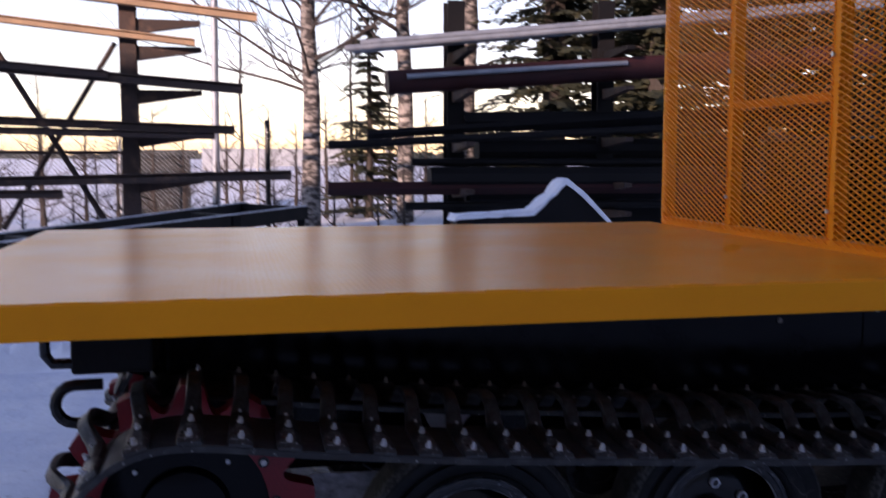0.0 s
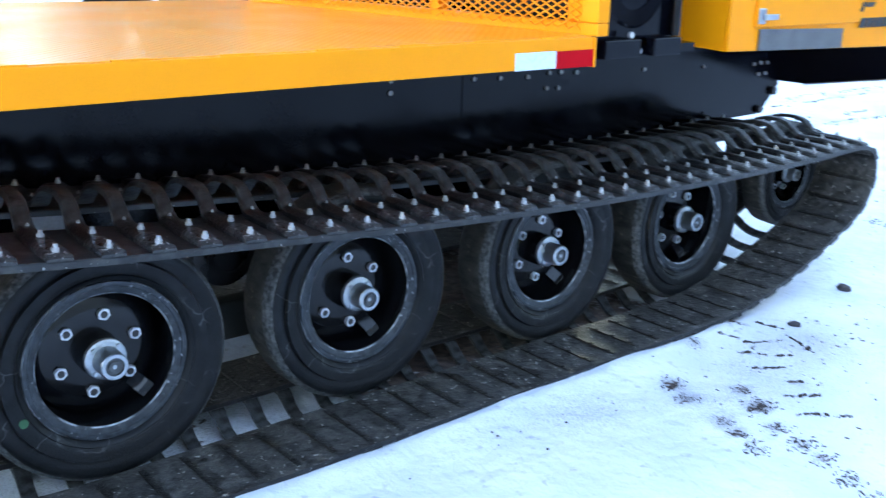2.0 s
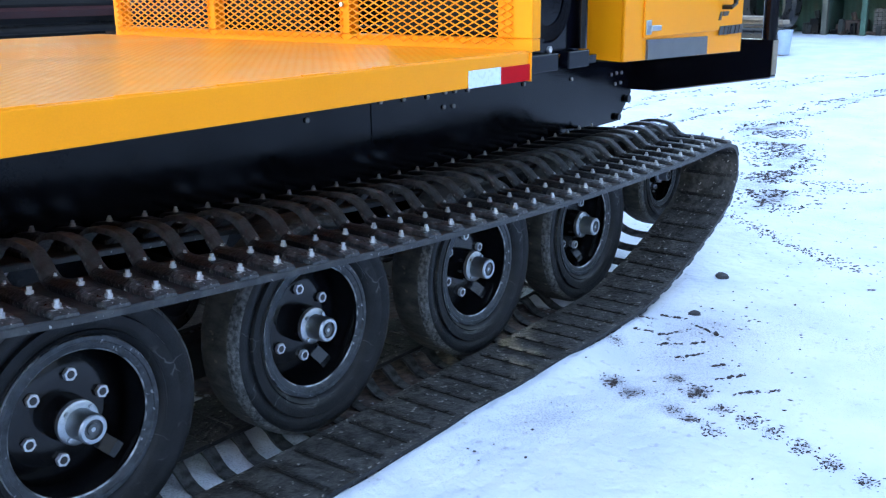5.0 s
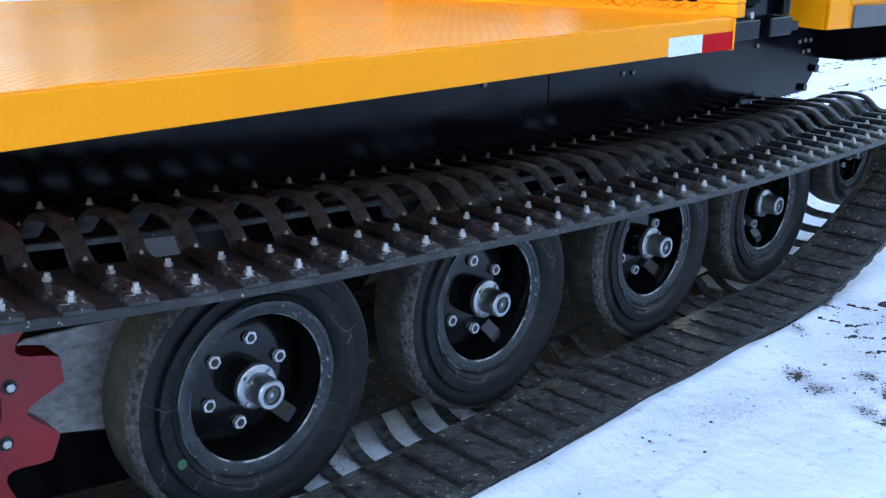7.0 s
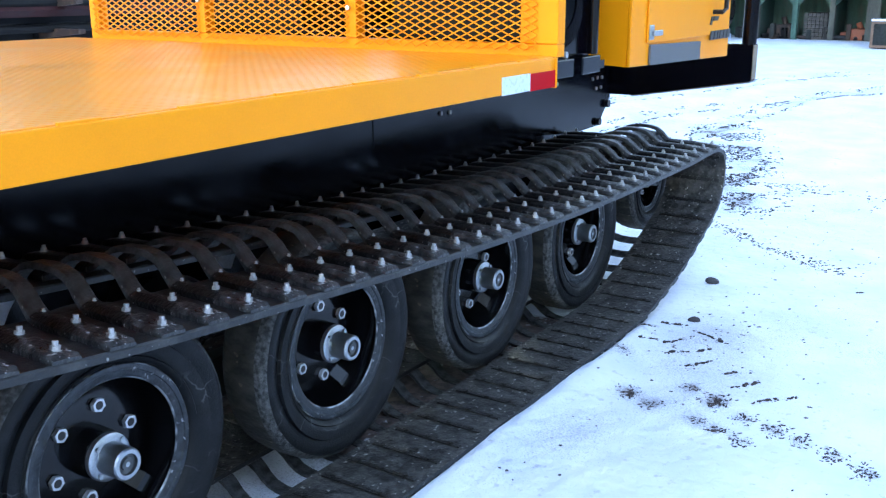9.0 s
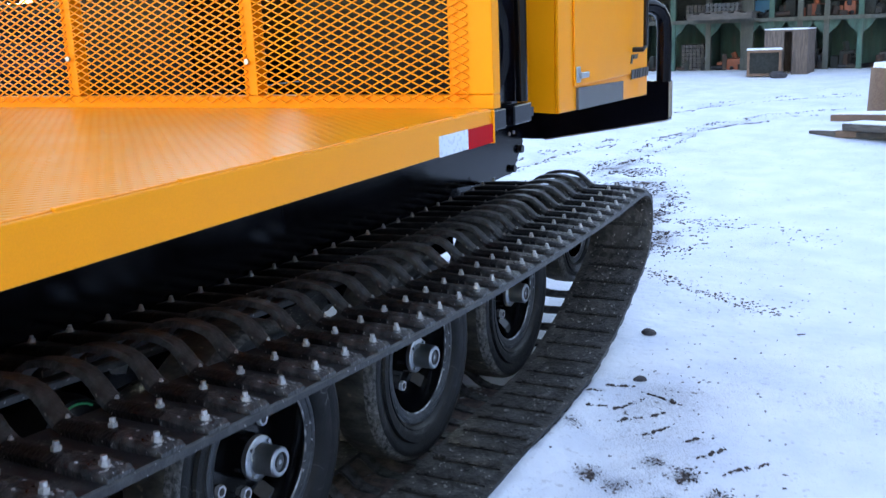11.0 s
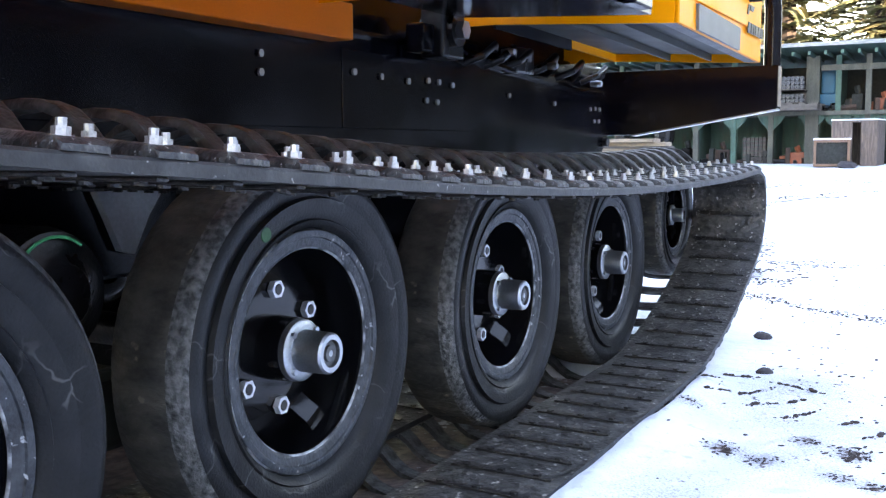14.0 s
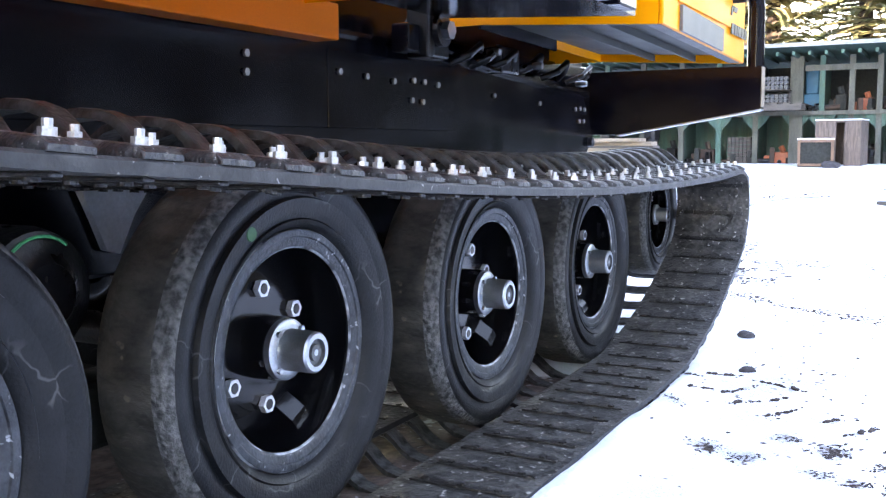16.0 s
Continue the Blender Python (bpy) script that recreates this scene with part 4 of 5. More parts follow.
# across the belts: place, lift, width, thickness, and how flat the top is
BAR_STATIONS = [(-0.284, 0, 0.058, 0.007, 0.42), (-0.274, 0, 0.064, 0.014, 0.4), (-0.235, 0, 0.064, 0.018, 0.36), (-0.17, 0, 0.06, 0.024, 0.22), (-0.09, 0, 0.056, 0.026, 0.2), (-0.05, 0.001, 0.053, 0.025, 0.2),
                (-0.026, 0.009, 0.049, 0.021, 0.27), (-0.006, 0.026, 0.045, 0.018, 0.33), (0.012, 0.046, 0.043, 0.016, 0.36), (0.034, 0.062, 0.042, 0.016, 0.36), (0.064, 0.0705, 0.042, 0.016, 0.36), (0.105, 0.073, 0.042, 0.016, 0.36),
                (0.146, 0.0705, 0.042, 0.016, 0.36), (0.178, 0.062, 0.042, 0.016, 0.36), (0.203, 0.046, 0.043, 0.016, 0.36), (0.223, 0.026, 0.045, 0.018, 0.33), (0.246, 0.009, 0.049, 0.021, 0.27), (0.27, 0.001, 0.053, 0.025, 0.2),
                (0.36, 0, 0.056, 0.026, 0.2), (0.47, 0, 0.06, 0.022, 0.3), (0.5, 0, 0.066, 0.018, 0.4), (0.518, 0, 0.06, 0.010, 0.42)]


def bar_mesh():
    """A pressed bar: a rounded rib over each belt, a rubbed strap with a shallow groove arched over the wheels' gap."""
    bm = bmesh.new()
    rows = []
    for i, (y, z, w, t, q) in enumerate(BAR_STATIONS):
        dip = 0.84 if z > 0.02 else 1.0
        sec = ((-w / 2, 0), (-w / 2, t * 0.55), (-w * (q + 0.06), t * 0.92), (-w * q * 0.8, t), (0, t * dip), (w * q * 0.8, t), (w * (q + 0.06), t * 0.92), (w / 2, t * 0.55), (w / 2, 0))
        a, c = BAR_STATIONS[max(i - 1, 0)], BAR_STATIONS[min(i + 1, len(BAR_STATIONS) - 1)]
        tilt = math.atan2(c[1] - a[1], c[0] - a[0])
        rows.append([bm.verts.new((sx, y - sz * math.sin(tilt), THICK + z + sz * math.cos(tilt))) for sx, sz in sec])
    n = len(rows[0])
    for i, (a, c) in enumerate(zip(rows, rows[1:])):
        y, z = BAR_STATIONS[i][:2]
        for k in range(n):
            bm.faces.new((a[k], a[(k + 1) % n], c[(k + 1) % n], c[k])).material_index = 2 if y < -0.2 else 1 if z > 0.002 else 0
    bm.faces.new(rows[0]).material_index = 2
    bm.faces.new(rows[-1][::-1])
    bmesh.ops.recalc_face_normals(bm, faces=bm.faces)
    return bm


def backing_mesh(*spans):
    bm = bmesh.new()
    for y0, y1 in spans:
        box(bm, -0.009, 0.009, y0, y1, -0.006, -0.0005, bevel=0.002)
        for y in (y0 + 0.035, (y0 + y1) / 2, y1 - 0.035):
            tube(bm, [(0.0, y, -0.006), (0.0, y, -0.0105)], 0.009, 8)
    return bm


def bolt_mesh():
    bm = hexagon(bmesh.new(), 0.0112, 0, 0.011)
    tube(bm, [(0, 0.011, 0), (0, 0.021, 0)], 0.0068, 8)
    tube(bm, [(0, -0.0015, 0), (0, 0.0004, 0)], 0.0145, 12)
    bmesh.ops.transform(bm, matrix=Matrix.Rotation(radians(90), 4, "X"), verts=bm.verts)
    return bm


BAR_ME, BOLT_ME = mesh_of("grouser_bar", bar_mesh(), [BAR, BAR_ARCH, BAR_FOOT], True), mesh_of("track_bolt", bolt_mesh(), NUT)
BACK_ME, BACK_IN = mesh_of("backing_plate", backing_mesh((-0.262, -0.022)), PLATE), mesh_of("backing_plate", backing_mesh((0.258, 0.495)), PLATE)
BOLT_Y = (-0.25, -0.145, -0.04, 0.30, 0.47)


def joined(me, mats, name, mat):
    """Many copies of a mesh as one."""
    co = np.empty(len(me.vertices) * 3)
    me.vertices.foreach_get("co", co)
    co = np.c_[co.reshape(-1, 3), np.ones(len(me.vertices))]
    polys = [tuple(p.vertices) for p in me.polygons]
    vs, fs = [], []
    for m in mats:
        base = len(vs)
        vs += (co @ np.array(m).T)[:, :3].tolist()
        fs += [tuple(base + i for i in p) for p in polys]
    out = bpy.data.meshes.new(name)
    out.from_pydata(vs, [], fs)
    out.materials.append(mat)
    out.validate()
    return out


near_track = part("track", belt(-0.285, 0.008), [BELT, BELT_IN], carrier, "black rubber track belt with bolted steel grousers", smooth=True)
part("inner_belt", belt(0.23, 0.52), [BELT, BELT_IN], near_track, smooth=True)
far_track = part("track", belt(-0.285, 0.008), [BELT, BELT_IN], carrier, "black rubber track belt with bolted steel grousers", smooth=True)
part("inner_belt", belt(0.23, 0.52), [BELT, BELT_IN], far_track, smooth=True)
far_track.matrix_local = Matrix.Translation((0, 2 * YC, 0)) @ Matrix.Diagonal((1, -1, 1, 1))

rest_bolts = []
rng = random.Random(4)
for k in range(BARS):
    m = track_pose(LENGTH * k / BARS + 0.03)
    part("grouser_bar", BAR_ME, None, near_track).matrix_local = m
    part("backing_plate", BACK_ME, None, near_track).matrix_local = m
    part("backing_plate", BACK_IN, None, near_track).matrix_local = m
    for y in BOLT_Y:
        b = m @ pose(rng.uniform(-0.003, 0.003), y, THICK + (0.0155 if y < -0.2 else 0.0225), 0, 0, rng.uniform(0, 60)) @ Matrix.Scale(0.84 if y < -0.1 else 0.5 if y < 0.4 else 0.75, 4)
        if m[2][2] > 0.6 and m.translation.x > -0.9:
            part("track_bolt", BOLT_ME, None, near_track).matrix_local = b
        else:
            rest_bolts.append(b)
tagged(part("track_bolts", joined(BOLT_ME, rest_bolts, "track_bolts", NUT), None, near_track), kind="stuff")
all_bars = [track_pose(LENGTH * k / BARS + 0.03) for k in range(BARS)]
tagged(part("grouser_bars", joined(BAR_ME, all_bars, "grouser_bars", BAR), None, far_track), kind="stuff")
tagged(part("backing_plates", joined(BACK_ME, all_bars, "backing_plates", PLATE), None, far_track), kind="stuff")


# ---- stones and clods ----
def pebble(name, x, y, r, seed, mat, label, category, group=""):
    bm = bmesh.new()
    bmesh.ops.create_icosphere(bm, subdivisions=2, radius=1.0)
    for v in bm.verts:
        v.co *= 1 + 0.35 * noise.noise(v.co * 1.3 + Vector((seed * 3.1, 0, 0)))
        v.co.x *= r * 1.3
        v.co.y *= r
        v.co.z *= r * 0.62
    ob = part(name, bm, mat, None, label, smooth=True)
    ob.matrix_world = pose(x, y, surface(x, y) + r * 0.25, 0, 0, seed * 47 % 360)
    return tagged(ob, category=category, group=group)


pebble("stone", 3.228, -0.325, 0.03, 1, STONE, "dark rounded stone lying on snow", "stone", "stones on the snow")
pebble("stone", 2.637, -0.441, 0.021, 2, STONE, "dark rounded stone lying on snow", "stone", "stones on the snow")
pr = random.Random(11)
for k in range(46):
    x, y = pr.uniform(0.3, 4.0), -0.4 - abs(pr.gauss(0, 0.5))
    pebble("stone", x, y, pr.uniform(0.002, 0.0055), k + 5, STONE, "small dark pebble lying on snow", "stone", "stones on the snow")

clod_bm = bmesh.new()
bmesh.ops.create_icosphere(clod_bm, subdivisions=1, radius=1.0)
for v in clod_bm.verts:
    v.co *= 1 + 0.55 * noise.noise(v.co * 2.1)
CLOD = mesh_of("clod", clod_bm, DIRT)
mats = []


def clod(x, y, r, long, turn):
    if y > -0.3 and x < 3.5:
        return
    mats.append(pose(x, y, surface(x, y) + r * 0.3, pr.uniform(-25, 25), 0, turn) @ Matrix.Diagonal((r * long, r, r * 0.6, 1)))


for cx, cy, sx, sy, num in ((2.5, -0.6, 0.3, 0.2, 60), (3.4, -0.7, 0.7, 0.4, 70), (4.3, -0.3, 0.5, 0.3, 60)):
    for _ in range(num):
        clod(pr.gauss(cx, sx), pr.gauss(cy, sy), pr.uniform(0.0012, 0.0045), pr.uniform(1.0, 2.6), pr.gauss(-47, 25))
for x0, y0, x1, y1 in DASHES:          # dark crumbs in rows pressed by a tread
    run_, turn = math.hypot(x1 - x0, y1 - y0), math.degrees(math.atan2(y1 - y0, x1 - x0))
    for _ in range(int(run_ * 190)):
        u = pr.random()
        clod(x0 + (x1 - x0) * u + pr.gauss(0, 0.005), y0 + (y1 - y0) * u + pr.gauss(0, 0.005), pr.choice((0.002, 0.003, 0.004, 0.0075)) * pr.uniform(0.7, 1.2), pr.uniform(1.1, 2.3), turn + pr.gauss(0, 25))
for cx, cy, a in SOIL:                  # torn soil with curled shreds
    for _ in range(int(62 * a)):
        r = pr.uniform(0.001, 0.0034) * (0.7 + 0.4 * a)
        clod(pr.gauss(cx, 0.03 * a), pr.gauss(cy, 0.022), r, pr.uniform(1.2, 3.6), pr.gauss(-50, 60))


def along(line, width, num, size):
    steps = [math.hypot(c[0] - a[0], c[1] - a[1]) for a, c in zip(line, line[1:])]
    for (a, c), d in zip(zip(line, line[1:]), steps):
        for _ in range(int(num * d / sum(steps))):
            u = pr.random()
            x, y = a[0] + (c[0] - a[0]) * u + pr.gauss(0, width), a[1] + (c[1] - a[1]) * u + pr.gauss(0, width)
            if noise.noise(Vector((x * 3.2, y * 3.2, 4))) > -0.12:
                clod(x, y, size * pr.uniform(0.3, 1.2), pr.uniform(1.0, 2.6), pr.gauss(-60, 30))


along(LANE, 0.14, 2600, 0.0068)
for line in RUTS:
    along([(x + 0.12, y + 0.1) for x, y in line], 0.03, 260, 0.008)
    along([(x - 0.1, y - 0.1) for x, y in line], 0.04, 330, 0.008)
along(((6.2, 0.5), (5.9, 0.0), (5.6, -0.3), (5.5, -0.8)), 0.14, 320, 0.006)
along(((4.6, 0.25), (4.42, 0.07), (4.2, -0.17), (4.04, -0.4), (3.78, -0.73), (3.55, -1.0)), 0.05, 420, 0.005)
tagged(new("dirt_clods", joined(CLOD, mats, "dirt_clods", DIRT)), "brown frozen dirt clods scattered over the snow", "dirt", kind="stuff")


# ---- steel storage racks behind the machine ----
def rack_post(x, y, h, w=0.2):
    t = thing("storage_rack", "rusty cantilever steel rack for long stock", "rack", (x, y, ground_height(x, y) - 0.05), "storage racks")
    b = bmesh.new()
    box(b, -w / 2, w / 2, -0.12, -0.10, 0, h)
    box(b, -w / 2, w / 2, 0.10, 0.12, 0, h)
    box(b, -0.012, 0.012, -0.10, 0.10, 0, h)
    part("post", b, PIPE_DARK, t)
    return t


def long_stock(name, a, c, r, mat, label, segs=10, square=False):
    b = tube(bmesh.new(), [a, c], r, 4 if square else segs, turn=math.pi / 4 if square else 0)
    return tagged(part(name, b, mat, None, label, smooth=not square), category="steel stock", group="stock on the racks")


# left rack: the arms point towards +x
left = thing("storage_rack", "rusty cantilever rack with crossed bracing", "rack", (-1.76, 9.0, 0.0), "storage racks")
b = bmesh.new()
box(b, -0.09, 0.09, -0.11, -0.09, 0, 4.2)
box(b, -0.09, 0.09, 0.09, 0.11, 0, 4.2)
box(b, -0.012, 0.012, -0.09, 0.09, 0, 4.2)
part("post", b, RUST, left)
b = bmesh.new()
box(b, -2.69, -2.51, -0.11, 0.11, 0, 4.2)
part("post", b, RUST, left)
for (xa, za), (xb, zb) in (((-1.5, 2.85), (-0.3, 0.75)), ((-1.4, 0.7), (-0.15, 2.8))):
    part("brace", tube(bmesh.new(), [(xa, 0.05, za), (xb, 0.06, zb)], 0.035, 6), RUST, left)
part("tie_rod", tube(bmesh.new(), [(-2.6, 0.05, 1.56), (-0.1, 0.05, 1.56)], 0.02, 6), RUST, left)
for z in (3.06, 2.76, 2.27, 1.78, 1.26):
    b = bmesh.new()
    plate(b, [(0.09, z - 0.16), (0.8, z - 0.05), (0.8, z), (0.09, z)], "y", -0.07, 0.07)
    part("arm", b, RUST, left)
for k, (x0, x1, y, z, w, h, tilt) in enumerate(((-4.2, -1.02, 8.75, 2.8, 0.07, 0.05, -0.1), (-4.2, -0.33, 8.75, 3.1, 0.08, 0.06, -0.1), (-4.2, -0.5, 8.75, 2.3, 0.07, 0.07, -0.075),
                                                 (-4.2, -1.95, 8.6, 2.42, 0.06, 0.05, -0.08), (-4.2, -0.6, 8.75, 1.83, 0.08, 0.06, -0.035), (-4.2, -0.82, 8.6, 1.76, 0.06, 0.05, -0.02),
                                                 (-4.2, 0.03, 8.75, 1.32, 0.07, 0.07, 0.02), (-4.2, -2.46, 8.6, 1.12, 0.07, 0.06, 0.0))):
    bm = bmesh.new()
    L = x1 - x0
    box(bm, -L, 0, -w, w, -h, 0.0)
    box(bm, -L, 0, -w, w, h * 0.3, h * 0.55)
    box(bm, -L, 0, -0.01, 0.01, 0.0, h * 0.3)
    # the two topmost beams are tan, the others rust
    ob = part("steel_beam", bm, TAN if k < 2 else RUST, None, "tan steel beam lying on a rack" if k < 2 else "rusty steel beam lying on a rack")
    ob.matrix_world = pose(x1, y, z, 0, math.degrees(-tilt), 0)
    tagged(ob, category="steel beam", group="stock on the racks")

# right rack
for x in (2.1, 4.08, 6.3):
    t = rack_post(x, 9.3, 3.4, 0.22)
    for z in (2.76, 2.28, 1.66, 1.1, 0.75):
        b = bmesh.new()
        plate(b, [(-0.9, z), (0.0, z), (0.0, z - 0.14), (-0.9, z - 0.05)], "x", -0.05, 0.05)
        part("arm", b, PIPE_DARK if z > 2.3 else RUST, t)
for k in range(5):
    long_stock("grey_pipe", (0.70 + 0.06 * k, 8.95 + 0.09 * (k % 3), 2.79 + 0.07 * (k // 3)), (9.5, 8.95 + 0.09 * (k % 3), 3.72 + 0.07 * (k // 3)), 0.04, PIPE_GREY, "bundled pale galvanised pipe on a rack")
long_stock("red_pipe", (1.17, 8.8, 2.39), (9.5, 8.8, 3.01), 0.145, PIPE_RED, "wide dark red steel pipe on a rack", 18)
long_stock("pale_pipe", (1.38, 8.62, 2.45), (4.13, 8.62, 2.67), 0.03, PIPE_GREY, "thin pale pipe lying against a red one")
for k, (x0, y, z, r, slope, mat) in enumerate(((0.95, 8.9, 1.78, 0.055, 0.066, PIPE_DARK), (0.46, 8.7, 1.65, 0.05, 0.053, PIPE_DARK), (1.5, 9.0, 1.45, 0.05, 0.0, PIPE_DARK), (0.46, 8.8, 1.14, 0.08, 0.0, PIPE_RED),
                                                 (1.7, 8.9, 1.24, 0.16, 0.0, PIPE_DARK), (1.4, 8.9, 0.92, 0.05, 0.0, PIPE_DARK), (2.2, 9.2, 1.95, 0.12, 0.02, PIPE_DARK), (2.3, 9.3, 1.1, 0.17, 0.0, PIPE_DARK),
                                                 (2.4, 9.3, 1.6, 0.14, 0.01, PIPE_DARK))):
    long_stock("steel_tube", (x0, y, z), (9.5, y, z + slope * (9.5 - x0)), r, mat, "dark steel tube stacked on a rack", 10, square=k % 3 == 0)

for k, (z0, z1) in enumerate(((0.55, 0.86), (0.96, 1.18), (1.42, 1.72))):
    ob = part("steel_sheet", new_box(2.1 + 0.15 * k, 9.6, 9.22, 9.30, z0, z1, bevel=0.005), PIPE_DARK, None, "dark steel sheets standing on edge in a rack")
    tagged(ob, category="steel stock", group="stock on the racks")

# welded frame lying beyond the deck
def square_bar(a, c, w, h):
    """A square bar with its top along the line from a to c."""
    a, c = Vector(a), Vector(c)
    side = (c - a).cross(Vector((0, 0, 1))).normalized() * (w / 2)
    down = Vector((0, 0, -h))
    b = bmesh.new()
    ends = [[b.verts.new(p + q) for q in (-side, side, side + down, -side + down)] for p in (a, c)]
    for k in range(4):
        b.faces.new((ends[0][k], ends[0][(k + 1) % 4], ends[1][(k + 1) % 4], ends[1][k]))
    b.faces.new(ends[0][::-1])
    b.faces.new(ends[1])
    bmesh.ops.recalc_face_normals(b, faces=b.faces)
    return b


fr = thing("trestle", "dark welded steel frame with pale top strips on legs", "frame", (0, 0, 0))
LONG = (((-1.87, 2.81), (-0.56, 5.96)), ((-1.75, 2.25), (-0.09, 5.28)))
for a, c in LONG + (((-0.93, 4.55), (-0.64, 4.16)), ((-0.59, 5.88), (-0.13, 5.28)), ((-1.8, 2.72), (-1.66, 2.48))):
    part("frame_bar", square_bar((*a, 1.12), (*c, 1.12), 0.07, 0.1), PIPE_DARK, fr)
for a, c in LONG:
    # thin pale strip along the top of each long bar
    part("top_strip", square_bar((*a, 1.127), (*c, 1.127), 0.05, 0.006), FROST, fr, "thin pale strip on the bar")
    for f in (0.5, 0.98):
        x, y = a[0] + (c[0] - a[0]) * f, a[1] + (c[1] - a[1]) * f
        part("leg", square_bar((x, y, 1.019), (x, y + 0.01, 0.0), 0.06, 0.06), PIPE_DARK, fr)

# ploughed snow beside the yard
bank_bm = bmesh.new()
bmesh.ops.create_grid(bank_bm, x_segments=120, y_segments=40, size=0.5)
for v in bank_bm.verts:
    u, w = v.co.x + 0.5, v.co.y + 0.5
    x, y = -7.0 + 6.2 * u, 4.8 + 1.5 * w - 0.35 * u
    rise = min(1.0, 9 * w, 3 * (1 - w)) * max(0.0, math.sin(math.pi * u)) ** 0.3
    lump = noise.fractal(Vector((x * 3.0, y * 3.0, 5.0)), 0.8, 2.1, 5)
    v.co = Vector((x, y, ground_height(x, y) - 0.03 + rise * (0.2 + 0.2 * lump + 0.07 * noise.noise(Vector((x * 11, y * 11, 2))))))
tagged(part("snow_bank", bank_bm, SNOW_CAP, None, "low lumpy bank of ploughed snow", smooth=True), category="snow")

# snow-topped scrap behind the deck
sm = bmesh.new()
plate(sm, [(1.53, 0.0), (1.55, 0.9), (2.36, 0.92), (2.54, 1.08), (2.7, 1.25), (2.86, 1.16), (3.05, 0.96), (3.2, 0.8), (3.3, 0.0)], "y", 6.8, 7.08)
scrap = part("tarp_mound", sm, PIPE_DARK, None, "dark covered mound capped with snow")
tagged(scrap, category="mound")
cap = bmesh.new()
plate(cap, [(1.51, 0.88), (1.55, 0.94), (1.97, 0.955), (2.35, 0.975), (2.53, 1.125), (2.66, 1.27), (2.71, 1.305), (2.75, 1.275), (2.88, 1.18), (3.07, 0.99), (3.22, 0.83), (3.17, 0.83), (3.03, 0.965), (2.84, 1.145), (2.7, 1.24), (2.64, 1.2), (2.52, 1.07), (2.36, 0.925), (1.97, 0.91), (1.57, 0.89)], "y", 6.775, 7.1)
bmesh.ops.triangulate(cap, faces=list(cap.faces))
bmesh.ops.subdivide_edges(cap, edges=list(cap.edges), cuts=3, use_grid_fill=True)
for v in cap.verts:
    v.co += Vector((0, 0.03, 0.018)) * noise.noise(v.co * 9.0)
part("snow_cap", cap, SNOW_CAP, scrap, "settled snow", smooth=True)


# ---- trees ----
def bare_tree(name, x, y, h, r, seed, mat, label, lean=0.0, depth=3, first=0.25, dense=3.4, limb=0.32):
    t = thing(name, label, "tree", (x, y, ground_height(x, y) - 0.1), "bare trees")
    q = random.Random(seed)
    trunk, limbs = bmesh.new(), bmesh.new()
    pts = [Vector((lean * h * (k / 9) ** 1.5 + q.uniform(-0.02, 0.02) * h * 0.2, q.uniform(-0.02, 0.02) * h * 0.2, h * k / 9)) for k in range(10)]
    tube(trunk, pts, [r * (1 - 0.82 * k / 9) for k in range(10)], 12)

    def grow(p, d, length, rad, level):
        seg, line = 5, [p]
        for _ in range(seg):
            d = (d + Vector((q.uniform(-0.22, 0.22), q.uniform(-0.22, 0.22), q.uniform(-0.08, 0.2)))).normalized()
            line.append(line[-1] + d * (length / seg))
        tube(limbs, line, [rad * (1 - 0.75 * k / seg) for k in range(seg + 1)], 5 if level < 2 else 4, caps=False)
        if level < depth:
            for k in range(q.randint(4, 6)):
                i = q.randint(1, seg)
                a = q.uniform(0, 2 * math.pi)
                side = Vector((math.cos(a), math.sin(a), q.uniform(-0.2, 0.5)))
                grow(line[i], (d * 0.8 + side * 0.8).normalized(), length * q.uniform(0.35, 0.6), rad * 0.45, level + 1)
    for k in range(int(h * dense)):
        f = q.uniform(first, 0.97)
        i = min(8, int(f * 9))
        p = pts[i].lerp(pts[i + 1], f * 9 - i)
        a = q.uniform(0, 2 * math.pi)
        grow(p, Vector((math.cos(a), math.sin(a), q.uniform(0.1, 0.7))).normalized(), h * (0.34 - 0.2 * f), r * limb * (1.0 - 0.62 * f), 1)
    part("trunk", trunk, mat, t, smooth=True)
    part("crown", limbs, TWIG, t)
    return t


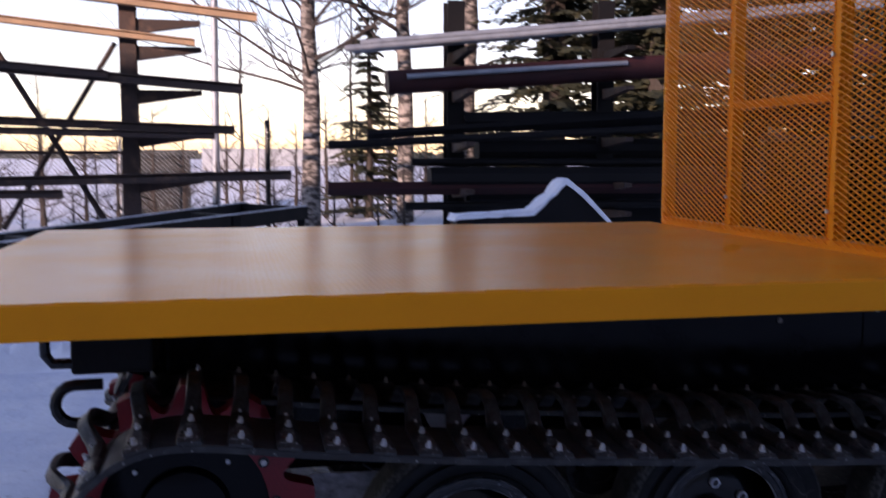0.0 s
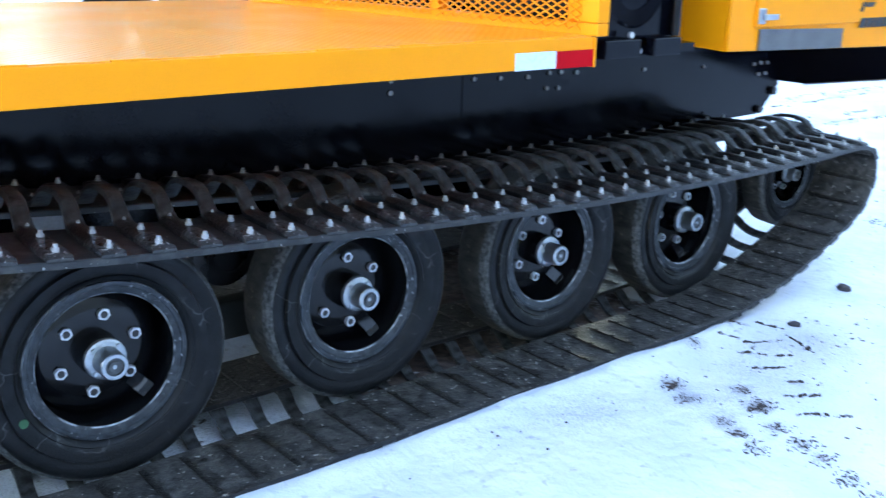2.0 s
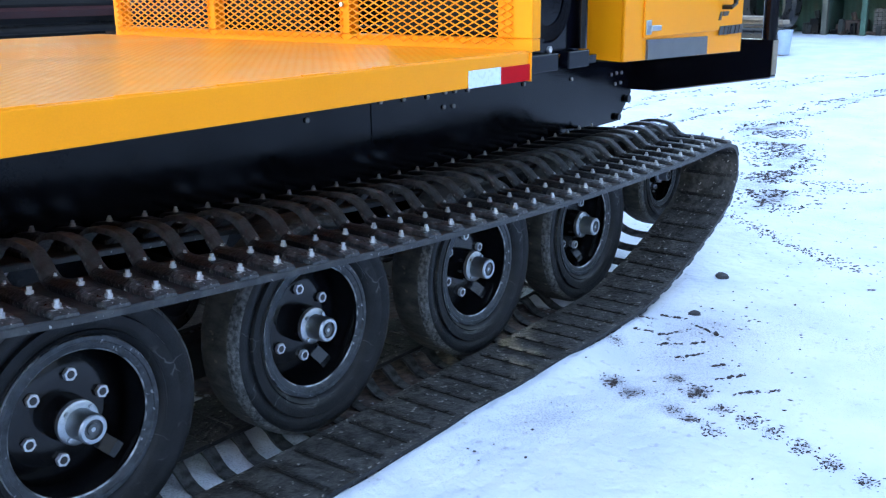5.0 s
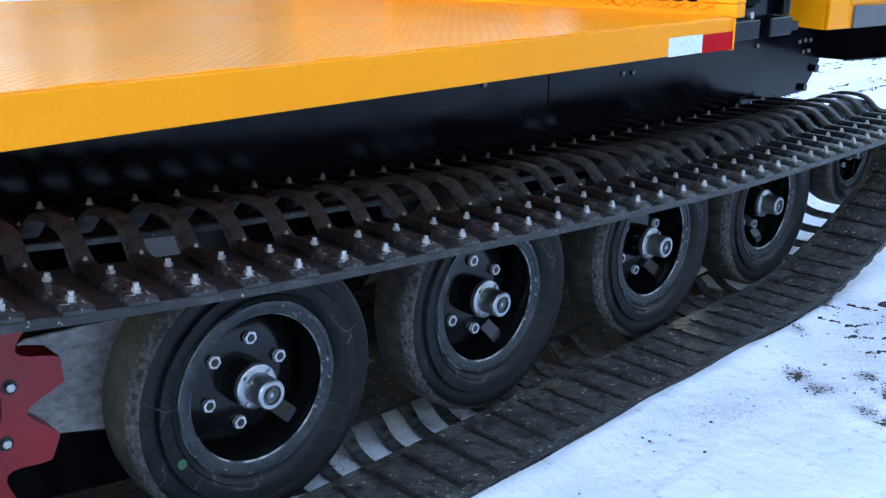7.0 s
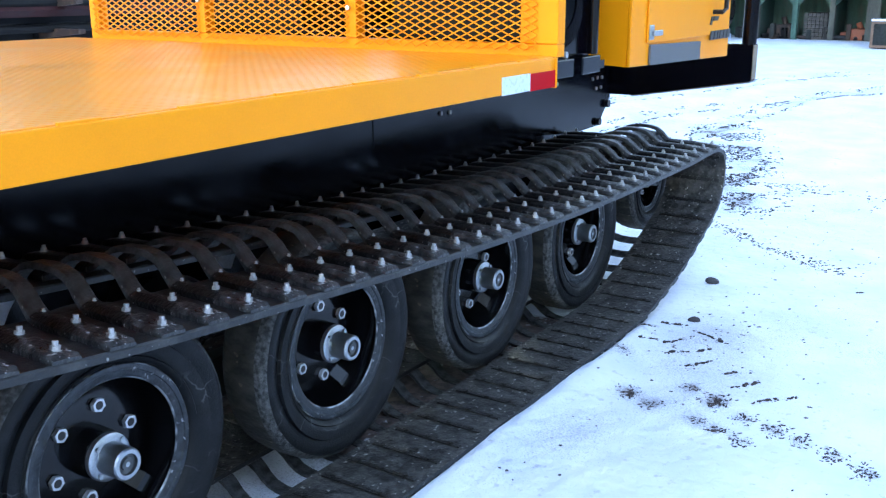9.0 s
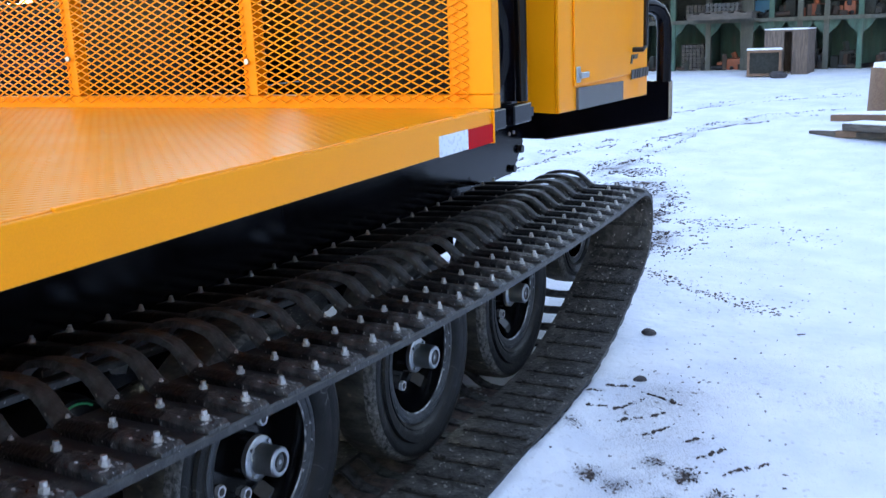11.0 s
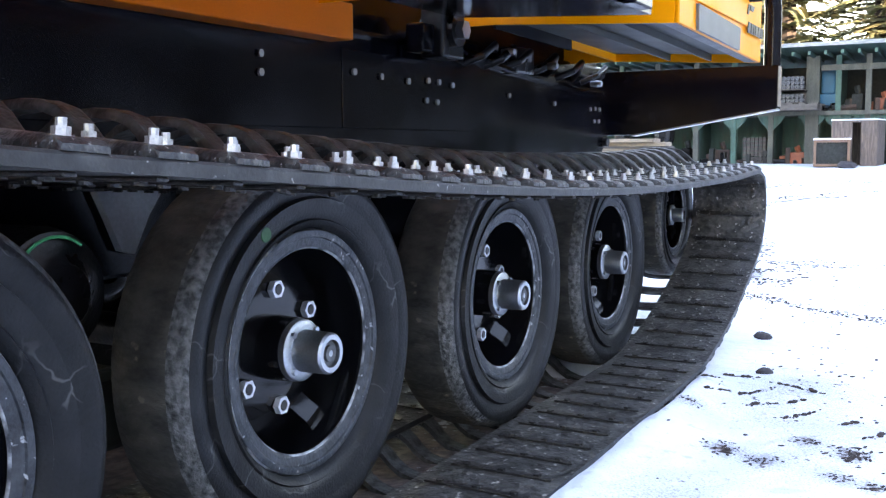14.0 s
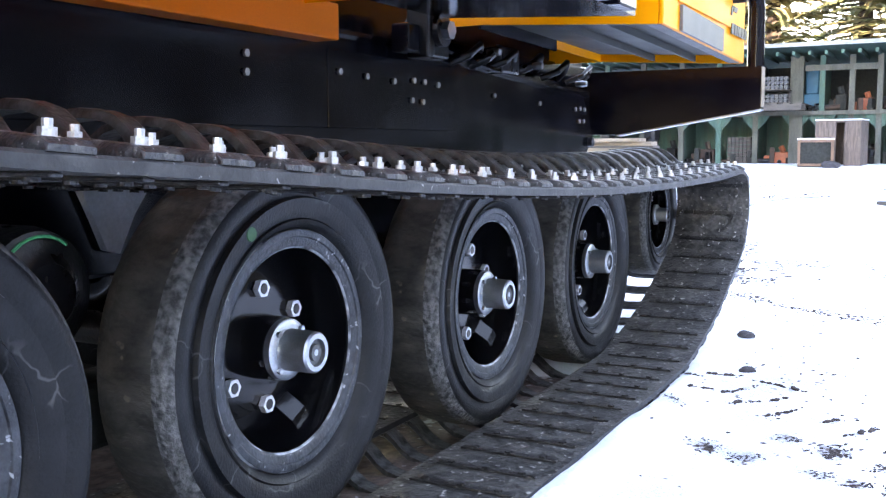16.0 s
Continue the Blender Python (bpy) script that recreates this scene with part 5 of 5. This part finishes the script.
def spruce(x, y, h, seed, label="dark green spruce with drooping boughs", group="spruces", wide=0.22, sprays=44, mat=None, leaf=0.6):
    t = thing("spruce_tree", label, "tree", (x, y, ground_height(x, y) - 0.1), group)
    q = random.Random(seed)
    part("trunk", tube(bmesh.new(), [(0, 0, 0), (0.03, 0, h * 0.5), (0, 0, h)], [h * 0.022, h * 0.013, 0.01], 8), TWIG, t, smooth=True)
    vs, fs = [], []

    def blade(p, d, length, w):
        s = d.cross(Vector((0, 0, 1)))
        s = s.normalized() if s.length > 1e-3 else Vector((1, 0, 0))
        base = len(vs)
        up = Vector((0, 0, w * 0.6))
        for c in (p - s * w * 0.3, p + s * w * 0.3, p + d * length * 0.55 + s * w + up * 0.3, p + d * length, p + d * length * 0.55 - s * w - up):
            vs.append(tuple(c))
        fs.append((base, base + 1, base + 2, base + 3, base + 4))
    levels = int(h * 3.6)
    for k in range(levels):
        f = 0.07 + 0.92 * k / levels
        reach = h * wide * (1 - f) ** 0.85 + 0.12
        for _ in range(q.randint(5, 8)):
            a = q.uniform(0, 2 * math.pi)
            L = reach * q.uniform(0.65, 1.12)
            droop = q.uniform(0.12, 0.42)
            d = Vector((math.cos(a), math.sin(a), 0))
            o = Vector((0, 0, h * f + q.uniform(-0.1, 0.1)))
            for j in range(sprays // 2):
                u = (j + 0.6) / (sprays // 2)
                p = o + d * (L * u) + Vector((0, 0, -droop * L * u * u + 0.12 * L * u))
                for sgn in (-1, 1):
                    side = (d * q.uniform(0.5, 1.0) + Vector((-d.y, d.x, 0)) * sgn * q.uniform(0.5, 1.1) + Vector((0, 0, q.uniform(-0.5, 0.05)))).normalized()
                    blade(p, side, leaf * (0.18 + 0.28 * (1 - u)) * (0.5 + reach * 0.45), leaf * (0.05 + 0.02 * reach))
    me = bpy.data.meshes.new("crown")
    me.from_pydata(vs, [], fs)
    me.materials.append(mat or NEEDLE)
    part("crown", me, None, t)
    return t


bare_tree("birch_tree", 0.72, 14.0, 11.0, 0.175, 3, BARK, "bare birch with pale bark and thin branches", first=0.22, dense=7, limb=0.2)
bare_tree("birch_tree", 2.6, 15.5, 12.0, 0.17, 5, BARK, "bare birch with pale bark and thin branches")
bare_tree("birch_tree", 3.7, 15.0, 11.0, 0.2, 8, BARK, "bare birch with pale bark and thin branches", first=0.4)
bare_tree("bare_sapling", -0.4, 17.0, 5.0, 0.05, 9, TWIG, "thin bare sapling with fine twigs", depth=2, first=0.1)
bare_tree("bare_sapling", 1.9, 18.0, 5.5, 0.05, 10, TWIG, "thin bare sapling with fine twigs", depth=2, first=0.1)
bare_tree("bare_sapling", -2.6, 19.0, 3.6, 0.04, 12, TWIG, "thin bare sapling with fine twigs", depth=2, first=0.05)
bare_tree("bare_sapling", -4.5, 19.0, 3.6, 0.04, 13, TWIG, "thin bare sapling with fine twigs", depth=2, first=0.05)
for k, (x, h) in enumerate(((-7.5, 2.4), (-6.8, 2.0), (-6.2, 2.6), (-5.2, 2.2), (-4.4, 2.6), (-3.6, 2.4), (-2.9, 2.0), (-2.2, 2.6), (-1.6, 2.2), (-0.7, 2.5), (0.2, 2.6), (0.8, 2.2), (1.4, 2.8), (2.1, 2.4), (2.9, 3.2), (3.6, 2.6))):
    bare_tree("bare_bush", x, 18.4 + 0.3 * (k % 3), h, 0.05, 40 + k, TWIG, "tangled bare bush beside the fence", depth=2, first=0.02, dense=10, limb=0.42)
bq = random.Random(31)
for k in range(16):
    bare_tree("bare_bush", -7.0 + 0.62 * k + bq.uniform(-0.2, 0.2), bq.uniform(12.6, 15.5), bq.uniform(1.0, 1.7), 0.03, 80 + k, TWIG, "low bare bush standing in snow", depth=2, first=0.02, dense=14, limb=0.4)
for x, y, h, s in ((2.2, 17.5, 4.6, 1), (5.2, 14.5, 12, 2), (7.4, 15.5, 13, 3), (9.6, 14.5, 12, 4), (12.2, 16.5, 13, 5), (6.5, 12.8, 11, 6), (8.5, 12.6, 11, 7), (10.8, 12.8, 12, 8), (13.2, 13.2, 12, 9)):
    spruce(x, y, h, s)
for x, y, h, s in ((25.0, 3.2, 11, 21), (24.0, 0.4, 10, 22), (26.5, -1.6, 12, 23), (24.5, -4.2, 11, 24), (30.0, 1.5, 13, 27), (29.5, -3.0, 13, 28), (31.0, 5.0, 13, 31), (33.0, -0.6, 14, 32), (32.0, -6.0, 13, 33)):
    spruce(x, y, h, s, "spruce with drooping boughs in sunlit yellow", wide=0.3, mat=SUN_NEEDLE, sprays=150, leaf=0.34)

# poles and a wire fence
pl = part("light_pole", tube(bmesh.new(), [(-0.88, 14.2, 0), (-0.83, 14.2, 6.5)], [0.07, 0.05], 10), PIPE_GREY, None, "tall thin grey pole", smooth=True)
tagged(pl, category="pole")
po = part("fence_post", tube(bmesh.new(), [(-0.1, 12.0, 0), (-0.1, 12.0, 2.05)], 0.04, 8), DARK, None, "dark steel fence post", smooth=True)
tagged(po, category="post", group="fence posts")
fence = thing("wire_fence", "galvanised chain-link wire fence beyond the yard", "fence", (0, 0, 0))
for k in range(12):
    part("post", tube(bmesh.new(), [(-12 + k * 3.0, 20.0, 0), (-12 + k * 3.0, 20.0, 1.9)], 0.035, 8), FENCE, fence)
wv, wf = [], []
for k in range(330):
    for sgn in (-1, 1):
        x0 = -12 + k * 0.1
        for (xa, za), (xb, zb) in (((x0, 0.1), (x0 + sgn * 1.7, 1.8)),):
            base = len(wv)
            wv += [(xa - 0.006, 20.0, za), (xa + 0.006, 20.0, za), (xb + 0.006, 20.01, zb), (xb - 0.006, 20.01, zb)]
            wf.append((base, base + 1, base + 2, base + 3))
wm = bpy.data.meshes.new("wire_mesh")
wm.from_pydata(wv, [], wf)
wm.materials.append(FENCE)
part("wire_mesh", wm, None, fence)

# low sheds far behind the fence
for x, y, w, h, mat in ((4.0, 95.0, 14.0, 2.0, FACADE), (-2.4, 22.0, 1.6, 1.5, SHED_DARK)):
    t = thing("far_shed", "low pale building beyond the fence", "building", (x, y, 0), "far buildings")
    part("wall", new_box(-w / 2, w / 2, 0, 6 if w > 5 else 1.2, 0, h), mat, t)
    part("roof", new_box(-w / 2 - 0.2, w / 2 + 0.2, -0.2, 6.2 if w > 5 else 1.4, h, h + 0.15), mat, t)
# distant woods on the horizon
wq = random.Random(77)
wbm_v, wbm_f = [], []
for k in range(1500):
    a = wq.uniform(0, 2 * math.pi)
    R = wq.uniform(320, 460)
    x, y, h, w = R * math.cos(a), R * math.sin(a), wq.uniform(1.2, 3.2), wq.uniform(4.0, 9.0)
    for j in range(4):
        base = len(wbm_v)
        z0 = h * j * 0.2
        n = 7
        for i in range(n):
            b = 2 * math.pi * i / n + j
            rr = w * (1 - j * 0.2) * wq.uniform(0.7, 1.2)
            wbm_v.append((x + rr * math.cos(b), y + rr * math.sin(b), z0))
        wbm_v.append((x, y, z0 + h * 0.42))
        wbm_f += [(base + i, base + (i + 1) % n, base + n) for i in range(n)]
wme = bpy.data.meshes.new("far_woods")
wme.from_pydata(wbm_v, [], wbm_f)
wme.materials.append(NEEDLE)
tagged(new("far_woods", wme), "dark line of distant conifers", "woods", kind="stuff")

# ---- open storage shed ----
SX, G = 17.6, 0.41
shed = thing("open_storage_shed", "faded green two-tier storage shed with open bays", "shed", (SX, 0, G))


def sb(name, *a, mat=SHED_POST, label="", bevel=0.0):
    return part(name, new_box(*a, bevel=bevel), mat, shed, label)


S0, S1 = -9.0, 9.0
sb("back_wall", 1.05, 1.12, S0, S1, 0, 0.86, mat=SHED_GREEN)
# shade inside the upper bays is put into this wall's colour
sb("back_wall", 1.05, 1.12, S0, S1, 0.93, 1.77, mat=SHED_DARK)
sb("eaves_board", -0.78, -0.752, S0, S1, 1.985, 2.05, mat=WOOD_PALE)
sb("shelf_floor", -0.1, 2.2, S0, S1, 0.86, 0.93, mat=SHED_POST)
rf = bmesh.new()
plate(rf, [(-0.75, 2.00), (-0.75, 2.04), (2.5, 1.80), (2.5, 1.76)], "y", S0, S1)
part("roof", rf, SHED_GREEN, shed, "faded green roof boards")
ys = [-8.6, -7.6, -6.6, -5.6, -4.6, -3.7, -2.8, -1.9, -1.1, -0.35, 0.2, 0.64, 1.12, 1.54, 2.23, 2.88, 3.57, 4.3, 5.0, 5.8, 6.6, 7.4, 8.2]
for k, y in enumerate(ys):
    w = 0.11 if abs(y - 1.54) < 0.01 else 0.045
    sb("post", -0.06, 0.06, y - w, y + w, 0.0, 1.88, mat=SHED_POST if k % 3 else SHED_GREEN)
    if k % 2 == 0:
        sb("bay_wall", 0.06, 1.05, y - 0.02, y + 0.02, 0.0, 1.77, mat=SHED_GREEN)
for k in range(70):
    y = S0 + 0.1 + k * 0.26
    sb("rafter", -0.7, 1.0, y, y + 0.045, 1.85, 1.915, mat=SHED_GREEN)
sb("fascia_beam", -0.08, -0.02, 0.2, 1.4, 1.62, 1.72, mat=SHED_POST)
for y0, y1 in zip(ys[::1], ys[1::1]):
    for ya, s in ((y0 + 0.045, 1), (y1 - 0.045, -1)):
        br = bmesh.new()
        plate(br, [(ya, 0.86), (ya + s * 0.2, 0.86), (ya + s * 0.12, 0.74), (ya, 0.62)], "x", -0.03, 0.03)
        part("bracket", br, SHED_GREEN, shed)
# things in the bays
sq = random.Random(5)
KINDS = (("stacked_timber", WOOD, "stack of short timber lengths in a shed bay"), ("scrap_box", SHED_DARK, "dark crate of scrap in a shed bay"), ("machine_part", RUST, "rusty machine part in a shed bay"),
         ("blue_drum", BLUE, "blue covered load in a shed bay"), ("orange_part", BRICKRED, "orange-red cast part in a shed bay"))
for y0, y1 in zip(ys, ys[1:]):
    for z in (0.0, 0.93):
        pick = KINDS[sq.choice((0, 0, 1, 1, 2, 2, 4))]
        if y0 == 1.54 and z > 0.5:      # the blocks on the pallet stand here
            continue
        if y0 == 1.12 and z > 0.5:
            pick = KINDS[3]
        if (y0 == 1.54 and z < 0.5) or (y0 == 0.2 and z > 0.5):
            pick = KINDS[4]
        if y0 == 2.23 and z > 0.5:
            pick = KINDS[0]
        w = (y1 - y0) * sq.uniform(0.5, 0.75)
        h = sq.uniform(0.25, 0.55)
        bm = bmesh.new()
        if pick[0] == "stacked_timber":
            for i in range(int(w / 0.07)):
                for j in range(int(h / 0.07)):
                    box(bm, 0.1, sq.uniform(0.7, 1.0), i * 0.07, i * 0.07 + 0.06, j * 0.07, j * 0.07 + 0.06)
        elif pick[0] == "blue_drum":
            box(bm, 0.25, 0.9, -0.02, y1 - y0 - 0.2, 0.3, 0.8, bevel=0.03)
            box(bm, 0.2, 0.9, -0.03, y1 - y0 - 0.18, 0, 0.3, bevel=0.01)
        else:
            box(bm, 0.15, 0.8, 0, w * 0.6, 0, h * 0.7, bevel=0.02)
            box(bm, 0.2, 0.6, w * 0.65, w, 0, h * 0.5, bevel=0.02)
            tube(bm, [(0.3, w * 0.3, h * 0.7), (0.3, w * 0.4, h * 1.05)], 0.05, 8)
        ob = part(pick[0], bm, pick[1], None, pick[2])
        ob.matrix_world = pose(SX, y0 + 0.1, G + z + (0.002 if z < 0.5 else 0.002))
        tagged(ob, category="stored goods", group="goods in the shed")

for y0, y1 in zip(ys, ys[1:]):
    for z in (0.0, 0.93):
        pile = thing("scrap_pile", "jumbled pile of dark scrap in a shed bay", "scrap", (SX - 0.02, y0, G + z + 0.002), "goods in the shed")
        for _ in range(6):
            h = sq.uniform(0.06, 0.3)
            m = pose(sq.uniform(0.05, 0.3), sq.uniform(0.06, y1 - y0 - 0.1), 0.0, 0, sq.uniform(-12, 12), sq.uniform(0, 180))
            bm = bmesh.new()
            if sq.random() < 0.6:
                w = sq.uniform(0.04, 0.11)
                box(bm, -w, w, -0.04, 0.04, 0.0, h, bevel=0.008, m=m)
            else:
                tube(bm, [m @ Vector((-0.12, 0, 0.05)), m @ Vector((0.12, 0, 0.05))], sq.uniform(0.02, 0.05), 8)
            low = min(v.co.z for v in bm.verts)
            bmesh.ops.translate(bm, vec=(0, 0, -low), verts=bm.verts)
            part("scrap_piece", bm, sq.choice((SHED_DARK, RUST, DARK, DARK)), pile)

# pallets, crates and boards in front of the shed
def pallet(x, y, z, rz=0):
    t = thing("wooden_pallet", "grey weathered wooden pallet", "pallet", (x, y, z), "pallets", rz=rz)
    for k in range(6):
        part("board", new_box(-0.5, 0.5, -0.55 + k * 0.2, -0.45 + k * 0.2, 0.1, 0.12), WOOD, t)
    for xx in (-0.45, 0.0, 0.45):
        part("runner", new_box(xx - 0.05, xx + 0.05, -0.55, 0.55, 0.0, 0.1), WOOD, t)


pallet(17.3, 1.9, G + 0.932)
BLOCK = material("pale_cast_block", (0.11, 0.112, 0.116), 0.7, vary=0.3, scale=20, fine=90, bump=0.2)
BLOCK_ME = mesh_of("cast_block", lathe(bmesh.new(), [(0, 0.02), (0.018, 0.02), (0.02, 0.0), (0.033, 0.0), (0.036, 0.01), (0.036, 0.14), (0, 0.14)], 12), BLOCK, True)
for base, rows_, shelf_z in ((0, 2, 1.072), (1, 3, 1.302)):
    rack_ = thing("block_rack", "grey rack of round pale cast blocks on a pallet", "rack", (17.1, 1.62, G + shelf_z - 0.018), "goods in the shed")
    part("board", new_box(-0.05, 0.45, 0.0, 0.58, 0.0, 0.018), WOOD, rack_)
    if base:
        for x in (0.3, 0.42):
            for y in (0.02, 0.54):
                part("leg", new_box(x - 0.015, x + 0.015, y, y + 0.03, -0.212, 0.0), WOOD, rack_)
    for j in range(rows_):
        for i in range(8):
            part("cast_block", BLOCK_ME, None, rack_).matrix_local = pose(0.0, 0.04 + i * 0.0725, 0.0555 + j * 0.0725, 0, 0, -90)
PALE_PLANK = material("pale_sawn_plank", (0.34, 0.27, 0.2), 0.8, vary=0.35, scale=4, fine=40, bump=0.25, stretch=(4, 0.6, 4), second=(0.2, 0.16, 0.13), amount=0.4)
BIN_BLUE = material("pale_blue_plastic", (0.3, 0.38, 0.46), 0.5, vary=0.15, scale=6, fine=80, bump=0.05)
tq = random.Random(17)
height = 0.37
for k in range(9):
    L, w, h = tq.uniform(1.0, 1.9), tq.uniform(0.08, 0.2), tq.uniform(0.03, 0.07)
    ob = part("plank", new_box(-w, w, -L / 2, L / 2, 0, h, bevel=0.004), PALE_PLANK if k % 3 else WOOD, None, "pale sawn plank in a loose pile beside a shed")
    ob.matrix_world = pose(14.1 + tq.uniform(-0.08, 0.08), 4.15 + tq.uniform(-0.25, 0.25), height, 0, 0, tq.gauss(0, 6))
    tagged(ob, category="plank", group="planks in the loose pile")
    height += h + 0.002
tub = tagged(part("blue_tub", new_box(-0.22, 0.22, -0.35, 0.35, 0, 0.22, bevel=0.03), BLUE, None, "blue plastic tub standing on snow"), category="tub")
tub.matrix_world = pose(13.5, 3.85, 0.33, 0, 0, 8)
dark_bin = thing("storage_bin", "dark blue-black storage bin with a lid", "bin", (13.7, 3.32, 0.33), rz=6)
part("body", new_box(-0.2, 0.2, -0.3, 0.3, 0, 0.33, bevel=0.03), DARK, dark_bin)
part("lid", new_box(-0.22, 0.22, -0.32, 0.32, 0.33, 0.37, bevel=0.015), DARK, dark_bin)
can = lathe(bmesh.new(), [(0, 0), (0.16, 0), (0.2, 0.5), (0.215, 0.51), (0.215, 0.54), (0.195, 0.54), (0.155, 0.02), (0, 0.02)], 24)
can = tagged(part("rubbish_can", can, BIN_BLUE, None, "pale blue plastic rubbish can standing on snow", True), category="bin")
can.matrix_world = pose(13.65, 2.98, 0.33) @ Matrix.Rotation(radians(90), 4, "X") @ Matrix.Scale(0.66, 4)
ring = lathe(bmesh.new(), [(0.36, -0.12), (0.5, -0.14), (0.56, -0.1), (0.56, 0.1), (0.5, 0.14), (0.36, 0.12)], 36, closed=True)
old_tyre = tagged(part("old_tyre", ring, DARK, None, "large old black tyre leaning on a shed", True), category="tyre")
old_tyre.matrix_world = pose(16.9, 4.35, 0.98, 0, 0, 80)
cr = thing("open_crate", "reddish-grey weathered open crate topped with snow", "crate", (16.6, 0.68, 0.41), rz=-6)
for a in ((-0.3, 0.3, -0.35, -0.32, 0, 0.70), (0.27, 0.3, -0.32, 0.32, 0, 0.70), (-0.3, 0.3, 0.32, 0.35, 0, 0.70), (-0.3, -0.275, -0.32, -0.1, 0, 0.70), (-0.3, -0.275, 0.03, 0.32, 0, 0.70),
          (-0.3, 0.3, -0.35, 0.35, 0.70, 0.73)):
    part("panel", new_box(*a), CRATE, cr)
part("snow_layer", new_box(-0.31, 0.31, -0.36, 0.36, 0.73, 0.75, bevel=0.008), SNOW_CAP, cr, "thin layer of snow")
fs_ = thing("box_frame", "brown framed box with grey mesh side", "box", (16.1, 1.02, 0.41), rz=8)
for a in ((-0.2, 0.2, -0.27, -0.23, 0, 0.42), (-0.2, 0.2, 0.23, 0.27, 0, 0.42), (-0.2, 0.2, -0.23, 0.23, 0.38, 0.42), (-0.2, 0.2, -0.23, 0.23, 0, 0.04)):
    part("frame_bar", new_box(*a), WOOD_BROWN, fs_)
part("side", new_box(-0.15, -0.14, -0.229, 0.229, 0.041, 0.379), SHED_DARK, fs_)
part("snow_layer", new_box(-0.21, 0.21, -0.28, 0.28, 0.42, 0.445, bevel=0.01), SNOW_CAP, fs_, "thin layer of snow")
tagged(pebble("stone", 15.8, 0.75, 0.12, 91, STONE, "dark snow-dusted lump lying on snow", "stone"), category="stone")

# board pile out on the snow
for k, (x, y, z, L, rz, mat) in enumerate(((9.7, -1.35, 0.20, 2.2, 62, WOOD), (10.0, -1.5, 0.34, 2.0, 70, WOOD_BROWN), (9.3, -1.55, 0.31, 2.1, 50, WOOD), (9.8, -1.8, 0.22, 2.4, 80, WOOD_BROWN))):
    bm = new_box(-L / 2, L / 2, -0.14, 0.14, 0.0, 0.07, bevel=0.006)
    ob = part("timber_board", bm, mat, None, "weathered timber board dusted with snow")
    ob.matrix_world = pose(x, y, ground_height(x, y) + z - 0.18, 0, 2, rz)
    tagged(ob, category="board", group="boards on the snow")
    part("snow_layer", new_box(-L / 2 + 0.02, L / 2 - 0.02, -0.13, 0.13, 0.0702, 0.09, bevel=0.008), SNOW_CAP, ob, "thin layer of snow")
br = tagged(part("wooden_stump", tube(bmesh.new(), [(0, 0, 0), (0, 0, 0.55)], [0.34, 0.32], 18), WOOD_BROWN, None, "brown wooden stump capped with snow", True), category="stump")
br.matrix_world = pose(11.4, -1.15, 0.22)
part("snow_cap", lathe(bmesh.new(), [(0.3, 0.55), (0.29, 0.60), (0, 0.62)], 18), SNOW_CAP, br).matrix_local = pose(0, 0, 0, 90, 0, 0)

# unseen dark block, added to darken what the hull reflects
store = thing("reflection_block", "plain dark block out of view, darkening reflections", "building", (0, -17, 0))
part("wall", new_box(9, 80, -10, 0, 0, 6.0), DARK_BLOCK, store)
part("roof", new_box(8.8, 80.2, -10.2, 0.2, 6.0, 6.2), SNOW_CAP, store)
# unseen plain building behind the camera: shades the yard, pale wall bounces fill
hall = thing("yard_shading_hall", "plain pale hall out of view, shading the yard", "building", (0, -11.5, 0))
part("wall", new_box(-45, 6, -12, 0, 0, 8.6), FACADE, hall)
part("roof", new_box(-45.3, 6.3, -12.3, 0.3, 8.6, 8.85), SNOW_CAP, hall)
